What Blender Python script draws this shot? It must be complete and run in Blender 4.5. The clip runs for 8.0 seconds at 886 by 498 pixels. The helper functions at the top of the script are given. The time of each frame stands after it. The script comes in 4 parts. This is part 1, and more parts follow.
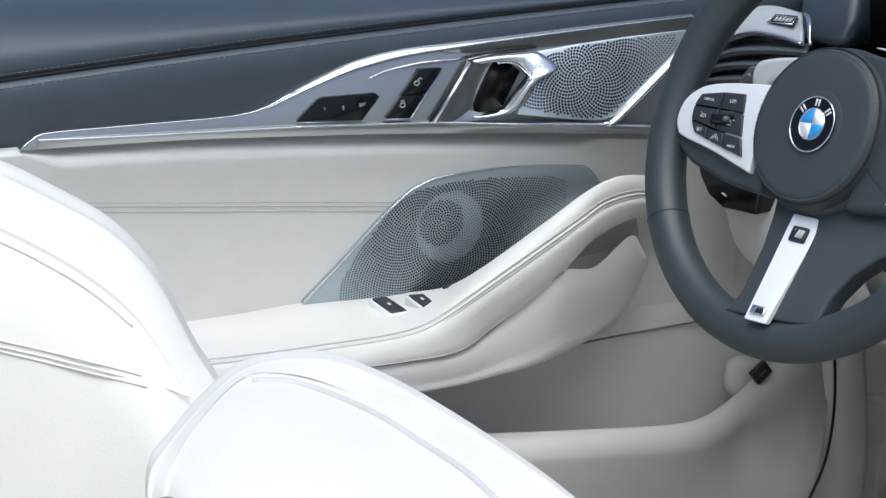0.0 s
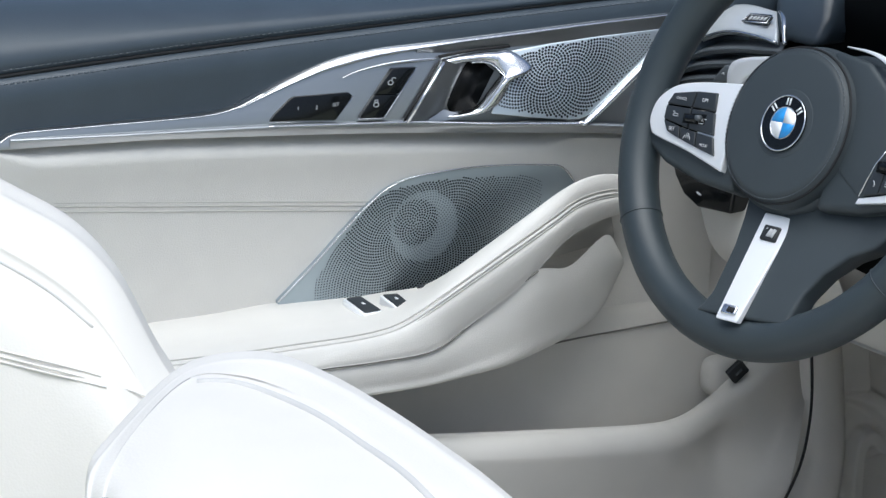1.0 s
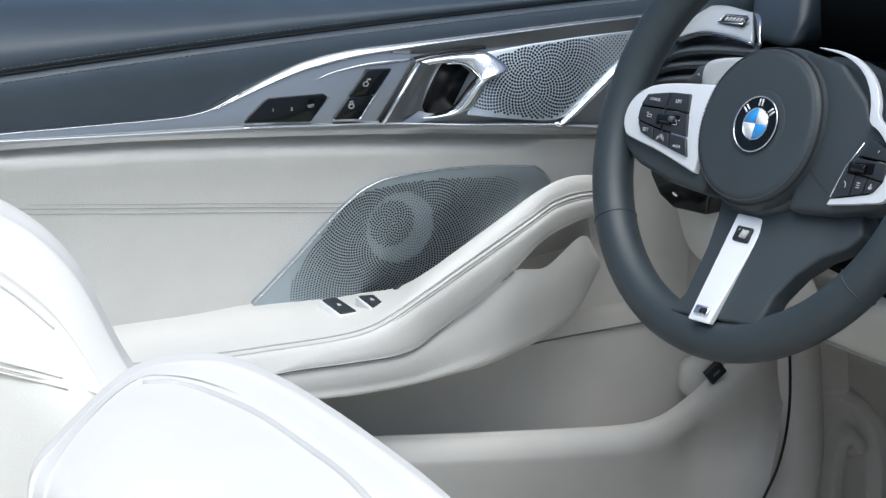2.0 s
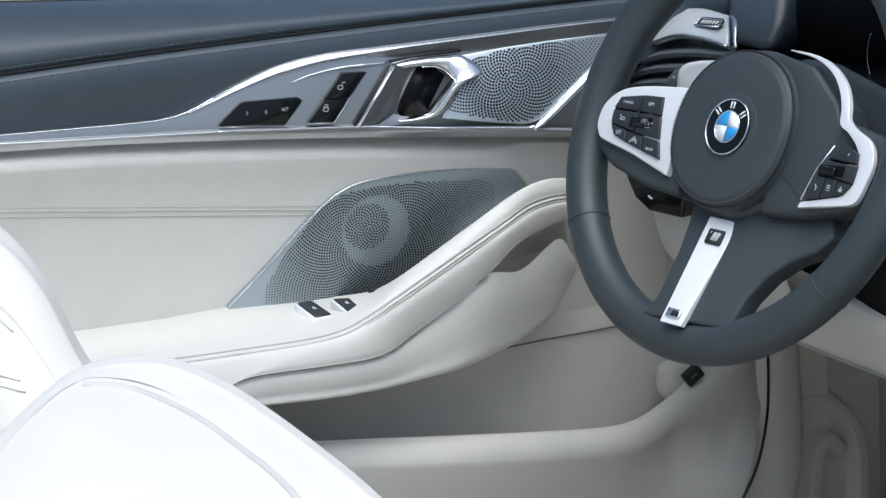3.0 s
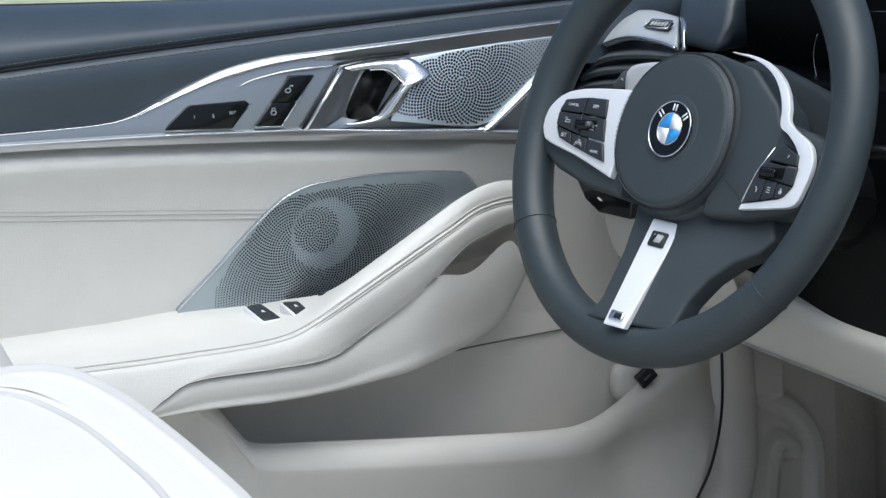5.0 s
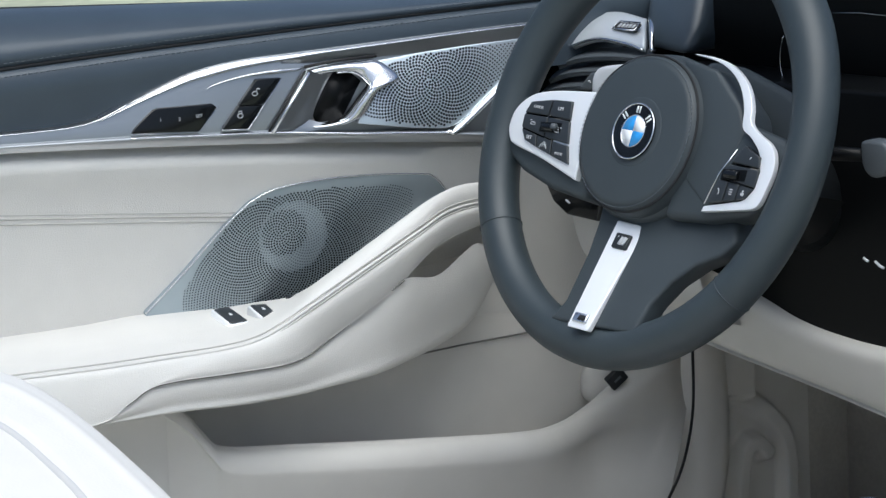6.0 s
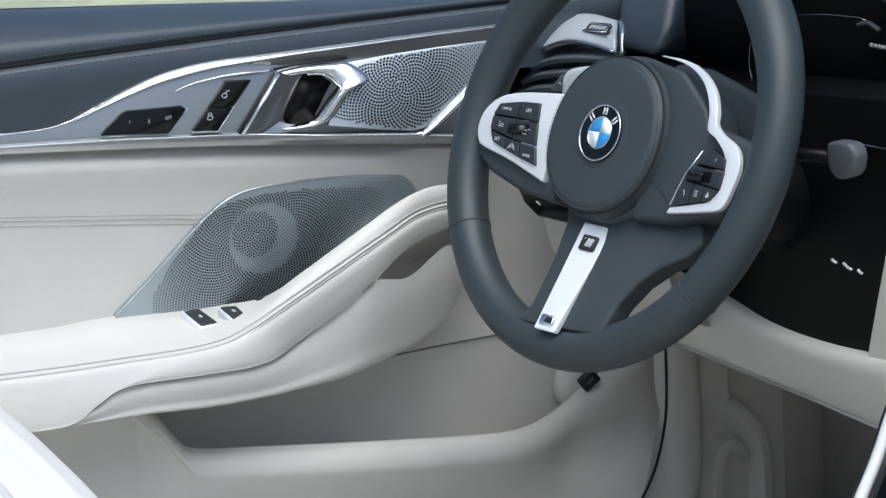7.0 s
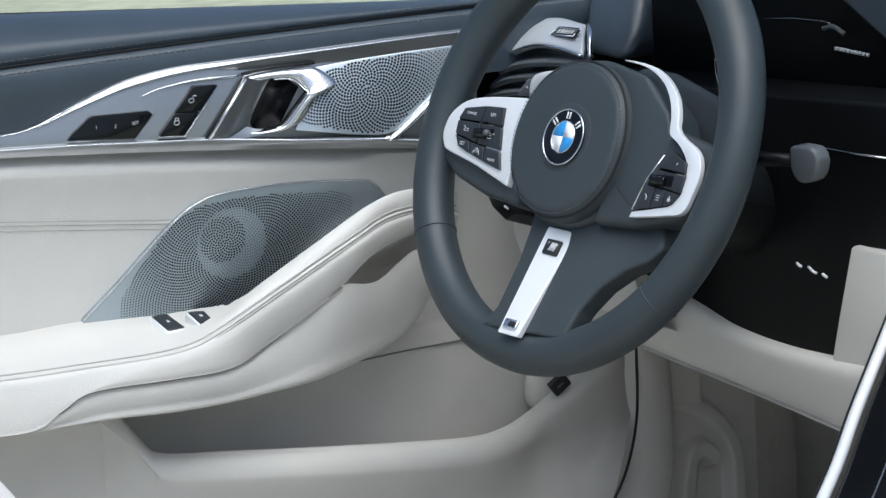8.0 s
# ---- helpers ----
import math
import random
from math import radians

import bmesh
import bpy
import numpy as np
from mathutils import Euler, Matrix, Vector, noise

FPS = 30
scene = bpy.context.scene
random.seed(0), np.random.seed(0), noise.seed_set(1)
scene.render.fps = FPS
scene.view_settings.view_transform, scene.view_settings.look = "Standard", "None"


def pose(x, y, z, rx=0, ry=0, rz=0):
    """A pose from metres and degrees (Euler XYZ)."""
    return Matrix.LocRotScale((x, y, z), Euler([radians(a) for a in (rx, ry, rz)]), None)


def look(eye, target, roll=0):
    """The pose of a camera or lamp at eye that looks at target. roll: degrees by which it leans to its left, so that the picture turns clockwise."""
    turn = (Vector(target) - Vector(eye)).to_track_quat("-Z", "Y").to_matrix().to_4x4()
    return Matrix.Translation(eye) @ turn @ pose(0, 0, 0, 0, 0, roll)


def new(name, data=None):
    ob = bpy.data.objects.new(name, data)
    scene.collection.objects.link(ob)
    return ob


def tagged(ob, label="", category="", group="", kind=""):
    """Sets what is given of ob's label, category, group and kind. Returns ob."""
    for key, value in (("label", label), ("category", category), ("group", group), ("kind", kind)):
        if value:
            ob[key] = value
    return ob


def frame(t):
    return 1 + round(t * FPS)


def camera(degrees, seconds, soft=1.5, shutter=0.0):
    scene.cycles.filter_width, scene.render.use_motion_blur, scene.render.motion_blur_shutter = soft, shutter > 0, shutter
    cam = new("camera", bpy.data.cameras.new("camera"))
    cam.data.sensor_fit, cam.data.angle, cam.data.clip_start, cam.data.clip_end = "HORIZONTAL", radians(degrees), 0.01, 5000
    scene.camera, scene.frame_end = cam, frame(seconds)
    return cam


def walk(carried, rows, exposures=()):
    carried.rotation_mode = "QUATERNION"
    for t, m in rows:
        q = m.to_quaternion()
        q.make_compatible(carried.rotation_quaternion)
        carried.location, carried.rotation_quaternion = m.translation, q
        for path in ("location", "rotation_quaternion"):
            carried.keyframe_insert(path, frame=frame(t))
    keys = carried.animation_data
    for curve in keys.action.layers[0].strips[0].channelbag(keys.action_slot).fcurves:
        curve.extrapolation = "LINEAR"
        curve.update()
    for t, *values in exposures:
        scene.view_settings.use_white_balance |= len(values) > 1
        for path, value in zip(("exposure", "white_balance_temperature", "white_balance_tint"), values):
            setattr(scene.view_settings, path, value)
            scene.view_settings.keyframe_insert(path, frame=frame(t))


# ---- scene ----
cam = camera(18.943, 8.0, soft=1.4)
EYE, TILT, LEAN, TURN = 1.1287, -11.282, 2.525, -39.127
ROWS = [
    (0.0, 0.00000, 0.00000, 0.00000, 0.0000, 0.0000, -0.000),
    (0.5, 0.01111, -0.00049, -0.00004, 0.0204, 0.0000, 0.050),
    (1.0, 0.02294, 0.00035, 0.00071, 0.0175, -0.0291, 0.090),
    (1.5, 0.03323, -0.00090, 0.00115, 0.0204, -0.0408, 0.140),
    (3.0, 0.07245, -0.00125, -0.00012, 0.1922, 0.0816, 0.220),
    (3.5, 0.08270, -0.00236, 0.00099, 0.2301, 0.0670, 0.280),
    (4.0, 0.09290, -0.00305, 0.00162, 0.2301, 0.0583, 0.300),
    (4.5, 0.10344, -0.00256, 0.00267, 0.2126, 0.0408, 0.360),
    (6.0, 0.14542, -0.00222, 0.00523, 0.2097, 0.0466, 0.600),
    (6.5, 0.15703, -0.00215, 0.00614, 0.2272, 0.0350, 0.620),
    (7.0, 0.17203, -0.00201, 0.00466, 0.2301, 0.0932, 0.640),
    (7.5, 0.18540, -0.00229, 0.00481, 0.2621, 0.1194, 0.650),
    (8.0, 0.20149, -0.00270, 0.00499, 0.2621, 0.1718, 0.760),
]
walk(cam, [(t, pose(0, 0, EYE, TILT, LEAN, TURN) @ pose(x, y, z, 90 + pitch, roll, yaw)) for t, x, y, z, yaw, pitch, roll in ROWS],
     exposures=[(0.0, -0.17, 5850, 4), (8.0, -0.17, 5850, 4)])

# ---- daylight ----
world = bpy.data.worlds.new("sky")
scene.world = world
world.use_nodes = True
wn = world.node_tree
sky = wn.nodes.new("ShaderNodeTexSky")
sky.sky_type = "NISHITA"
sky.sun_disc = False
sky.sun_elevation, sky.sun_rotation = radians(66), radians(212)
sky.air_density, sky.dust_density, sky.ozone_density = 0.8, 5.0, 0.6
wn.links.new(sky.outputs["Color"], wn.nodes["Background"].inputs["Color"])
wn.nodes["Background"].inputs["Strength"].default_value = 0.15
sun = new("sun", bpy.data.lights.new("sun", "SUN"))
sun.data.energy, sun.data.angle, sun.data.color = 2.4, radians(60), (1.0, 0.985, 0.96)
sun.matrix_world = look((0.05, -0.45, 5.0), (1.0, 1.2, 0.8))


# ---- materials ----
def material(name, colour, rough=0.5, metal=0.0, vary=0.12, scale=30.0, bump=0.0, bump_scale=400.0, cells=False, coat=0.0,
             wear=0.08, stretch=(1, 1, 1), specular=0.5):
    m = bpy.data.materials.new(name)
    m.use_nodes = True
    nt = m.node_tree
    b = nt.nodes["Principled BSDF"]
    b.inputs["Roughness"].default_value = rough
    b.inputs["Metallic"].default_value = metal
    b.inputs["Coat Weight"].default_value = coat
    b.inputs["Specular IOR Level"].default_value = specular
    co = nt.nodes.new("ShaderNodeTexCoord")
    mp = nt.nodes.new("ShaderNodeMapping")
    mp.inputs["Scale"].default_value = stretch
    nt.links.new(co.outputs["Object"], mp.inputs["Vector"])
    n1 = nt.nodes.new("ShaderNodeTexNoise")
    n1.inputs["Scale"].default_value, n1.inputs["Detail"].default_value = scale, 6
    n2 = nt.nodes.new("ShaderNodeTexNoise")
    n2.inputs["Scale"].default_value, n2.inputs["Detail"].default_value = scale * 0.17, 3
    for n in (n1, n2):
        nt.links.new(mp.outputs["Vector"], n.inputs["Vector"])
    add = nt.nodes.new("ShaderNodeMath")
    nt.links.new(n1.outputs["Fac"], add.inputs[0])
    nt.links.new(n2.outputs["Fac"], add.inputs[1])
    rng = nt.nodes.new("ShaderNodeMapRange")
    rng.inputs["From Min"].default_value, rng.inputs["From Max"].default_value = 0.6, 1.4
    nt.links.new(add.outputs[0], rng.inputs["Value"])
    mix = nt.nodes.new("ShaderNodeMix")
    mix.data_type = "RGBA"
    mix.inputs["A"].default_value = (*[c * (1 - vary) for c in colour], 1)
    mix.inputs["B"].default_value = (*[min(1, c * (1 + vary)) for c in colour], 1)
    nt.links.new(rng.outputs["Result"], mix.inputs["Factor"])
    nt.links.new(mix.outputs["Result"], b.inputs["Base Color"])
    r2 = nt.nodes.new("ShaderNodeMapRange")
    r2.inputs["To Min"].default_value, r2.inputs["To Max"].default_value = max(0.02, rough - wear), min(1, rough + wear)
    nt.links.new(n2.outputs["Fac"], r2.inputs["Value"])
    nt.links.new(r2.outputs["Result"], b.inputs["Roughness"])
    if bump:
        if cells:
            t = nt.nodes.new("ShaderNodeTexVoronoi")
            t.inputs["Scale"].default_value = bump_scale
            out = t.outputs["Distance"]
        else:
            t = nt.nodes.new("ShaderNodeTexNoise")
            t.inputs["Scale"].default_value, t.inputs["Detail"].default_value = bump_scale, 4
            out = t.outputs["Fac"]
        nt.links.new(mp.outputs["Vector"], t.inputs["Vector"])
        bp = nt.nodes.new("ShaderNodeBump")
        bp.inputs["Strength"].default_value, bp.inputs["Distance"].default_value = bump, 0.0006
        nt.links.new(out, bp.inputs["Height"])
        nt.links.new(bp.outputs["Normal"], b.inputs["Normal"])
    return m


WHITE = material("ivory leather", (0.655, 0.642, 0.610), 0.60, vary=0.04, bump=0.35, bump_scale=900, cells=True, specular=0.35)
# Same leather as WHITE, lightened where the seats catch more daylight.
LIT_LEATHER = material("ivory leather lightened for the sunlit seats", (0.765, 0.738, 0.698), 0.58, vary=0.03, bump=0.12, bump_scale=700, cells=True, specular=0.4)
IVORY = material("ivory soft plastic", (0.60, 0.585, 0.55), 0.62, vary=0.04, bump=0.15, bump_scale=1400)
# IVORY lightened, and carpet raised, in place of light reaching the footwell.
LIT_IVORY = material("ivory plastic lightened for the footwell", (0.76, 0.74, 0.70), 0.7, vary=0.05, bump=0.3, bump_scale=900)
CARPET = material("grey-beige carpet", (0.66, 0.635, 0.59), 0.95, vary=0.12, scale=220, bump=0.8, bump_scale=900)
NAVY = material("blue-black leather", (0.046, 0.062, 0.080), 0.34, vary=0.12, bump=0.15, bump_scale=1000, cells=True)
GRIP = material("dark leather", (0.033, 0.044, 0.051), 0.46, vary=0.12, bump=0.16, bump_scale=1300, cells=True)
HUB = material("soft black plastic", (0.038, 0.048, 0.055), 0.55, vary=0.08, bump=0.25, bump_scale=1300)
ALU = material("brushed grey aluminium", (0.44, 0.455, 0.47), 0.34, metal=1.0, vary=0.06, scale=60, bump=0.12, bump_scale=300, stretch=(0.05, 1, 1))
SATIN = material("satin chrome", (0.72, 0.73, 0.75), 0.22, metal=1.0, vary=0.03)
SILVER = material("satin silver paint", (0.86, 0.87, 0.89), 0.30, metal=0.25, vary=0.03)
GRILLE = material("grey metal grille", (0.41, 0.47, 0.505), 0.42, metal=0.7, vary=0.05)
KEY = material("satin black switch plastic", (0.026, 0.030, 0.034), 0.38, vary=0.1)
VENT = material("brushed satin vent metal", (0.60, 0.63, 0.655), 0.30, metal=0.35, vary=0.05, scale=60, stretch=(1, 0.06, 1))
MESH = material("dark speaker mesh", (0.014, 0.019, 0.022), 0.8, vary=0.1, specular=0.2)
HOLE = material("dark grille hole", (0.012, 0.013, 0.015), 0.8, vary=0.1)
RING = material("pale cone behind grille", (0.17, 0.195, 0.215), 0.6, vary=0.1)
DEEP = material("deep gloss black", (0.004, 0.0045, 0.005), 0.36, vary=0.1, specular=0.14)
# GRILLE lightened for the sheen a curved tweeter plate would catch.
GRILLE_LIT = material("grille metal lightened for its sheen", (0.66, 0.72, 0.755), 0.36, metal=0.85, vary=0.05)
PIANO = material("gloss black", (0.005, 0.006, 0.007), 0.12, vary=0.1, coat=0.05, specular=0.32)
SLAT = material("dark grey vent plastic", (0.085, 0.096, 0.106), 0.45, vary=0.08)
BLACK = material("matt black plastic", (0.012, 0.015, 0.018), 0.5, vary=0.15, bump=0.2, bump_scale=900)
RUBBER = material("black rubber", (0.012, 0.012, 0.012), 0.7, vary=0.1)
PRINT = material("pale print", (0.55, 0.56, 0.58), 0.6, vary=0.02)
BLUE = material("blue enamel", (0.04, 0.30, 0.72), 0.2, vary=0.02, coat=0.6)
ENAMEL = material("white enamel", (0.80, 0.82, 0.84), 0.2, vary=0.02, coat=0.6)
THREAD_DARK = material("blue-grey thread", (0.10, 0.12, 0.14), 0.8, vary=0.1)
THREAD = material("beige thread", (0.46, 0.45, 0.42), 0.85, vary=0.05)
# Grey put in for the soft shade along the bolster creases.
CREASE_GREY = material("grey for the shade of a seat crease", (0.60, 0.59, 0.575), 0.8, vary=0.04)
CREASE = material("seam shadow gap", (0.20, 0.195, 0.18), 0.9, vary=0.05)
GRASS = material("dry pale grass", (0.40, 0.42, 0.30), 0.9, vary=0.3, scale=8, bump=0.6, bump_scale=60)
PAINT = material("dark car paint", (0.02, 0.03, 0.05), 0.2, metal=0.3, coat=1.0)


# ---- mesh helpers ----
def spline(pts, n):
    """n points on a Catmull-Rom curve, at even steps of the control points."""
    p = np.array(pts, float)
    p = np.vstack([2 * p[0] - p[1], p, 2 * p[-1] - p[-2]])
    out = []
    for s in np.linspace(0, len(p) - 3 - 1e-9, n):
        i = int(s)
        t = s - i
        a, b, c, d = p[i:i + 4]
        out.append(0.5 * (2 * b + (c - a) * t + (2 * a - 5 * b + 4 * c - d) * t * t + (3 * b - a - 3 * c + d) * t ** 3))
    return np.array(out)


def even(pts, n, closed=False):
    """n points evenly spaced on a smooth curve."""
    q = spline(pts, 40 * len(pts))
    s = np.r_[0, np.cumsum(np.linalg.norm(np.diff(q, axis=0), axis=1))]
    g = np.linspace(0, s[-1], n)
    return np.stack([np.interp(g, s, q[:, i]) for i in range(q.shape[1])], 1)


def mesh(name, verts, faces, smooth=True):
    me = bpy.data.meshes.new(name)
    me.from_pydata([tuple(map(float, v)) for v in verts], [], faces)
    if smooth:
        me.shade_smooth()
    me.validate()
    return me


def part(name, me, mat, parent=None, label="", bevel=0.0, solid=0.0, subsurf=0, angle=35):
    if isinstance(me, bmesh.types.BMesh):
        bm, me = me, bpy.data.meshes.new(name)
        bm.to_mesh(me)
        bm.free()
        me.shade_smooth()
    ob = new(name, me)
    me.materials.clear()
    me.materials.append(mat)
    ob.parent = parent
    if solid:
        m = ob.modifiers.new("thickness", "SOLIDIFY")
        m.thickness, m.offset = solid, -1
    if bevel:
        m = ob.modifiers.new("edges", "BEVEL")
        m.width, m.segments, m.limit_method, m.angle_limit = bevel, 3, "ANGLE", radians(angle)
    if subsurf:
        m = ob.modifiers.new("smooth", "SUBSURF")
        m.levels = m.render_levels = subsurf
    if label:
        ob["label"] = label
    return ob


def grid(rows):
    """A sheet through rows of points (all rows equally long)."""
    r, c = len(rows), len(rows[0])
    v = [p for row in rows for p in row]
    f = [(i * c + j, i * c + j + 1, (i + 1) * c + j + 1, (i + 1) * c + j) for i in range(r - 1) for j in range(c - 1)]
    return mesh("sheet", v, f)


def loft(curves, n=60, across=4):
    """A smooth sheet over 3D guide curves, from the first to the last."""
    guides = np.array([spline(c, n) for c in curves])
    return grid(np.stack([spline(guides[:, j], across * (len(curves) - 1) + 1) for j in range(n)], 1))


def prism(outline, y0, y1, flip=False):
    """A slab over an outline of (x, z) points between two y."""
    k = len(outline)
    v = [(x, y0, z) for x, z in outline] + [(x, y1, z) for x, z in outline]
    f = [tuple(range(k)), tuple(range(2 * k - 1, k - 1, -1))] + [(i, k + i, k + (i + 1) % k, (i + 1) % k) for i in range(k)]
    me = mesh("slab", v, f, smooth=False)
    bm = bmesh.new()
    bm.from_mesh(me)
    bmesh.ops.recalc_face_normals(bm, faces=bm.faces)
    return bm


def plate(outline, z0, z1):
    """A slab over an outline of (x, y) points between two z."""
    bm = prism(outline, z0, z1)
    for v in bm.verts:
        v.co = (v.co.x, v.co.z, v.co.y)
    bmesh.ops.recalc_face_normals(bm, faces=bm.faces)
    return bm


def tube(pts, r, sides=8, closed=False, flat=1.0):
    """A round bar along a polyline; r: one radius or one for each point."""
    p = np.array(pts, float)
    k = len(p)
    rs = np.broadcast_to(r, (k,))
    v, f = [], []
    side = None
    for i in range(k):
        a, b = (p[i - 1], p[(i + 1) % k]) if closed else (p[max(i - 1, 0)], p[min(i + 1, k - 1)])
        t = (b - a) / (np.linalg.norm(b - a) + 1e-12)
        if side is None:
            side = np.cross(t, (0.3, 0.2, 0.93))
        side = side - t * (side @ t)
        side /= np.linalg.norm(side)
        up = np.cross(t, side)
        for j in range(sides):
            w = 2 * math.pi * j / sides
            v.append(p[i] + rs[i] * (math.cos(w) * side + flat * math.sin(w) * up))
    for i in range(k if closed else k - 1):
        for j in range(sides):
            n = (i + 1) % k
            f.append((i * sides + j, i * sides + (j + 1) % sides, n * sides + (j + 1) % sides, n * sides + j))
    if not closed:
        f += [tuple(range(sides))[::-1], tuple((k - 1) * sides + j for j in range(sides))]
    return mesh("tube", v, f)


def box(x0, x1, y0, y1, z0, z1):
    return prism([(x0, z0), (x1, z0), (x1, z1), (x0, z1)], y0, y1)


def thing(name, m, label, category, group="", kind=""):
    ob = new(name)
    ob.empty_display_size = 0.05
    ob.matrix_world = m
    return tagged(ob, label, category, group, kind)


def dashes(pts, step, length, r, lift=(0, 0, 0)):
    """Stitches: short bars along a smooth line, in one mesh."""
    q = spline(pts, 60 * len(pts))
    s = np.r_[0, np.cumsum(np.linalg.norm(np.diff(q, axis=0), axis=1))]
    at = lambda d: np.array([np.interp(d, s, q[:, i]) for i in range(3)]) + lift
    bm = bmesh.new()
    for d in np.arange(0, s[-1] - length, step):
        me = tube([at(d), at(d + length / 2), at(d + length)], (r * 0.7, r, r * 0.7), 5)
        bm.from_mesh(me)
        bpy.data.meshes.remove(me)
    return bm


def words(name, text, size, m, mat, parent):
    cu = bpy.data.curves.new(name, "FONT")
    cu.body, cu.size, cu.extrude, cu.align_x, cu.align_y = text, size, 0.00015, "CENTER", "CENTER"
    ob = new(name, cu)
    cu.materials.append(mat)
    ob.parent = parent
    ob.matrix_local = m
    return ob


def lean(ob, k, level):
    """Leans a part of the door back above a level."""
    for v in ob.data.vertices:
        d = k * (v.co.z - level)
        v.co.x, v.co.y, v.co.z = v.co.x + 0.407 * d, v.co.y + d, v.co.z - 0.41 * d
    return ob


# ---- setting ----
def setting(name, me, mat, label, **kw):
    return tagged(part(name, me, mat, **kw), label, "ground" if name == "ground" else name.replace("_", " "), kind="structure")


bm = bmesh.new()
bmesh.ops.create_grid(bm, x_segments=24, y_segments=24, size=400)
setting("ground", bm, GRASS, "pale dry grass reaching to the horizon")

# ---- driver's door, in its own frame: x forward along the door, y outward, z up ----
DOOR = pose(1.4, 1.78264, 0.75, 9.385, 0, -13.741)
door = thing("car_door", DOOR, "closed car door with ivory leather, dark top and aluminium trim", "car door")

TOP = [(-0.62, 0.2165), (-0.37, 0.1990), (-0.21, 0.1870), (0.03, 0.1695), (0.27, 0.1520), (0.45, 0.1390)]
SEAM = [(-0.62, 0.103), (-0.368, 0.1163), (-0.214, 0.1235), (-0.1, 0.1275), (0.03, 0.131), (0.196, 0.134), (0.45, 0.137)]
TRIM_TOP = [(-0.354, 0.0572), (-0.346, 0.0635), (-0.332, 0.0685), (-0.275, 0.0677), (-0.2, 0.0660), (-0.166, 0.0663), (-0.1434, 0.0705),
            (-0.118, 0.0815), (-0.0881, 0.0935), (-0.0577, 0.1035), (-0.0168, 0.1096), (0.0349, 0.1110), (0.1144, 0.1128), (0.196, 0.1148), (0.268, 0.1155)]
TRIM_LOW = [(-0.354, 0.0562), (-0.2171, 0.0495), (-0.1194, 0.0418), (-0.0179, 0.0328), (0.0878, 0.0215), (0.2149, 0.0066), (0.268, 0.0005)]


def at(curve, v):
    return [(u, v, w) for u, w in curve]


def height(curve, u):
    q = np.array(curve)
    return float(np.interp(u, q[:, 0], q[:, 1]))


US = np.linspace(-0.62, 0.42, 90)


def set_back(u, v, w):
    return (u + 0.407 * v, v, w - 0.41 * v)


rows = []
for v, f in ((0.110, 0.97), (0.092, 0.985), (0.068, 0.95), (0.042, 0.80), (0.020, 0.58), (0.006, 0.36), (-0.002, 0.16), (0.001, 0.045), (0.008, 0.0)):
    rows.append([set_back(u, v, height(SEAM, u) + f * (height(TOP, u) - height(SEAM, u))) for u in US])
lean(part("top_pad", grid(rows), NAVY, door, "padded blue-black leather door top"), 0.27, 0.060)
rows = []
for v, drop in ((0.008, 0.0), (0.000, 0.003), (-0.004, 0.008), (-0.001, 0.026), (0.003, 0.044), (0.008, 0.068)):
    rows.append([(u, v, height(SEAM, u) - drop) for u in US])
lean(part("upper_panel", grid(rows), NAVY, door, "smooth blue-black leather panel above the trim"), 0.27, 0.060)
lean(part("seam_groove", tube([(u, 0.0035, w - 0.0005) for u, w in even(SEAM, 60)], 0.0024, 6), HOLE, door), 0.27, 0.060)
for name, off, v in (("upper_stitching", 0.0052, -0.0008), ("lower_stitching", -0.0058, -0.0034)):
    lean(part(name, dashes([(u, v, w + off) for u, w in SEAM], 0.0052, 0.0036, 0.00045), THREAD_DARK, door), 0.27, 0.060)
lean(part("window_seal", tube([set_back(u, 0.106, w - 0.0015) for u, w in even(TOP, 40)], 0.0042), RUBBER, door, "black rubber window seal"), 0.27, 0.060)

# aluminium trim
edge = list(map(tuple, spline(TRIM_TOP, 90)))
low = list(map(tuple, spline(TRIM_LOW, 50)))
trim = part("trim", prism(edge + low[::-1], -0.004, 0.008), ALU, door, "satin aluminium trim with a swept front", bevel=0.0012)
crest = even(TRIM_TOP[6:], 60)
# bright facet along the swept edge: broad at the rear, thin towards the dashboard
wide = np.interp(np.linspace(0, 1, 60), (0, 0.10, 0.24, 0.34, 0.50, 1), (0.0003, 0.0028, 0.0066, 0.0058, 0.0030, 0.0017))
rows = []
for k, v in ((-0.10, 0.003), (0.0, -0.0034), (0.35, -0.0052), (0.7, -0.0064), (1.0, -0.0070), (1.05, -0.0040)):
    rows.append([(u + 0.25 * k * d, v, w - k * d) for (u, w), d in zip(crest, wide)])
part("trim_edge", grid(rows), SATIN, trim, "bright chrome facet along the edge")
# brow between the bright edge and the grille, turned slightly down
rows = []
for k, v in ((0.0, -0.0072), (0.35, -0.0064), (0.7, -0.0052), (1.0, -0.0042)):
    rows.append([(u, v, w - d * 0.9 - k * b) for (u, w), d, b in zip(crest[24:], wide[24:], np.interp(np.linspace(0, 1, 36), (0, 0.15, 0.6, 1), (0.004, 0.010, 0.0135, 0.0125)))])
part("trim_brow", grid(rows), ALU, trim, "brushed aluminium brow")
thin = even(TRIM_TOP[:8], 60)
part("trim_edge", tube([(u, -0.0042, w) for u, w in thin], 0.0006, 6), SATIN, trim)
CHROME_LOW = [(-0.1191, 0.0521), (-0.05, 0.0466), (0.0082, 0.0419), (0.0878, 0.0334), (0.160, 0.0257), (0.174, 0.0250), (0.1837, 0.0275), (0.2306, 0.0628), (0.26, 0.085)]


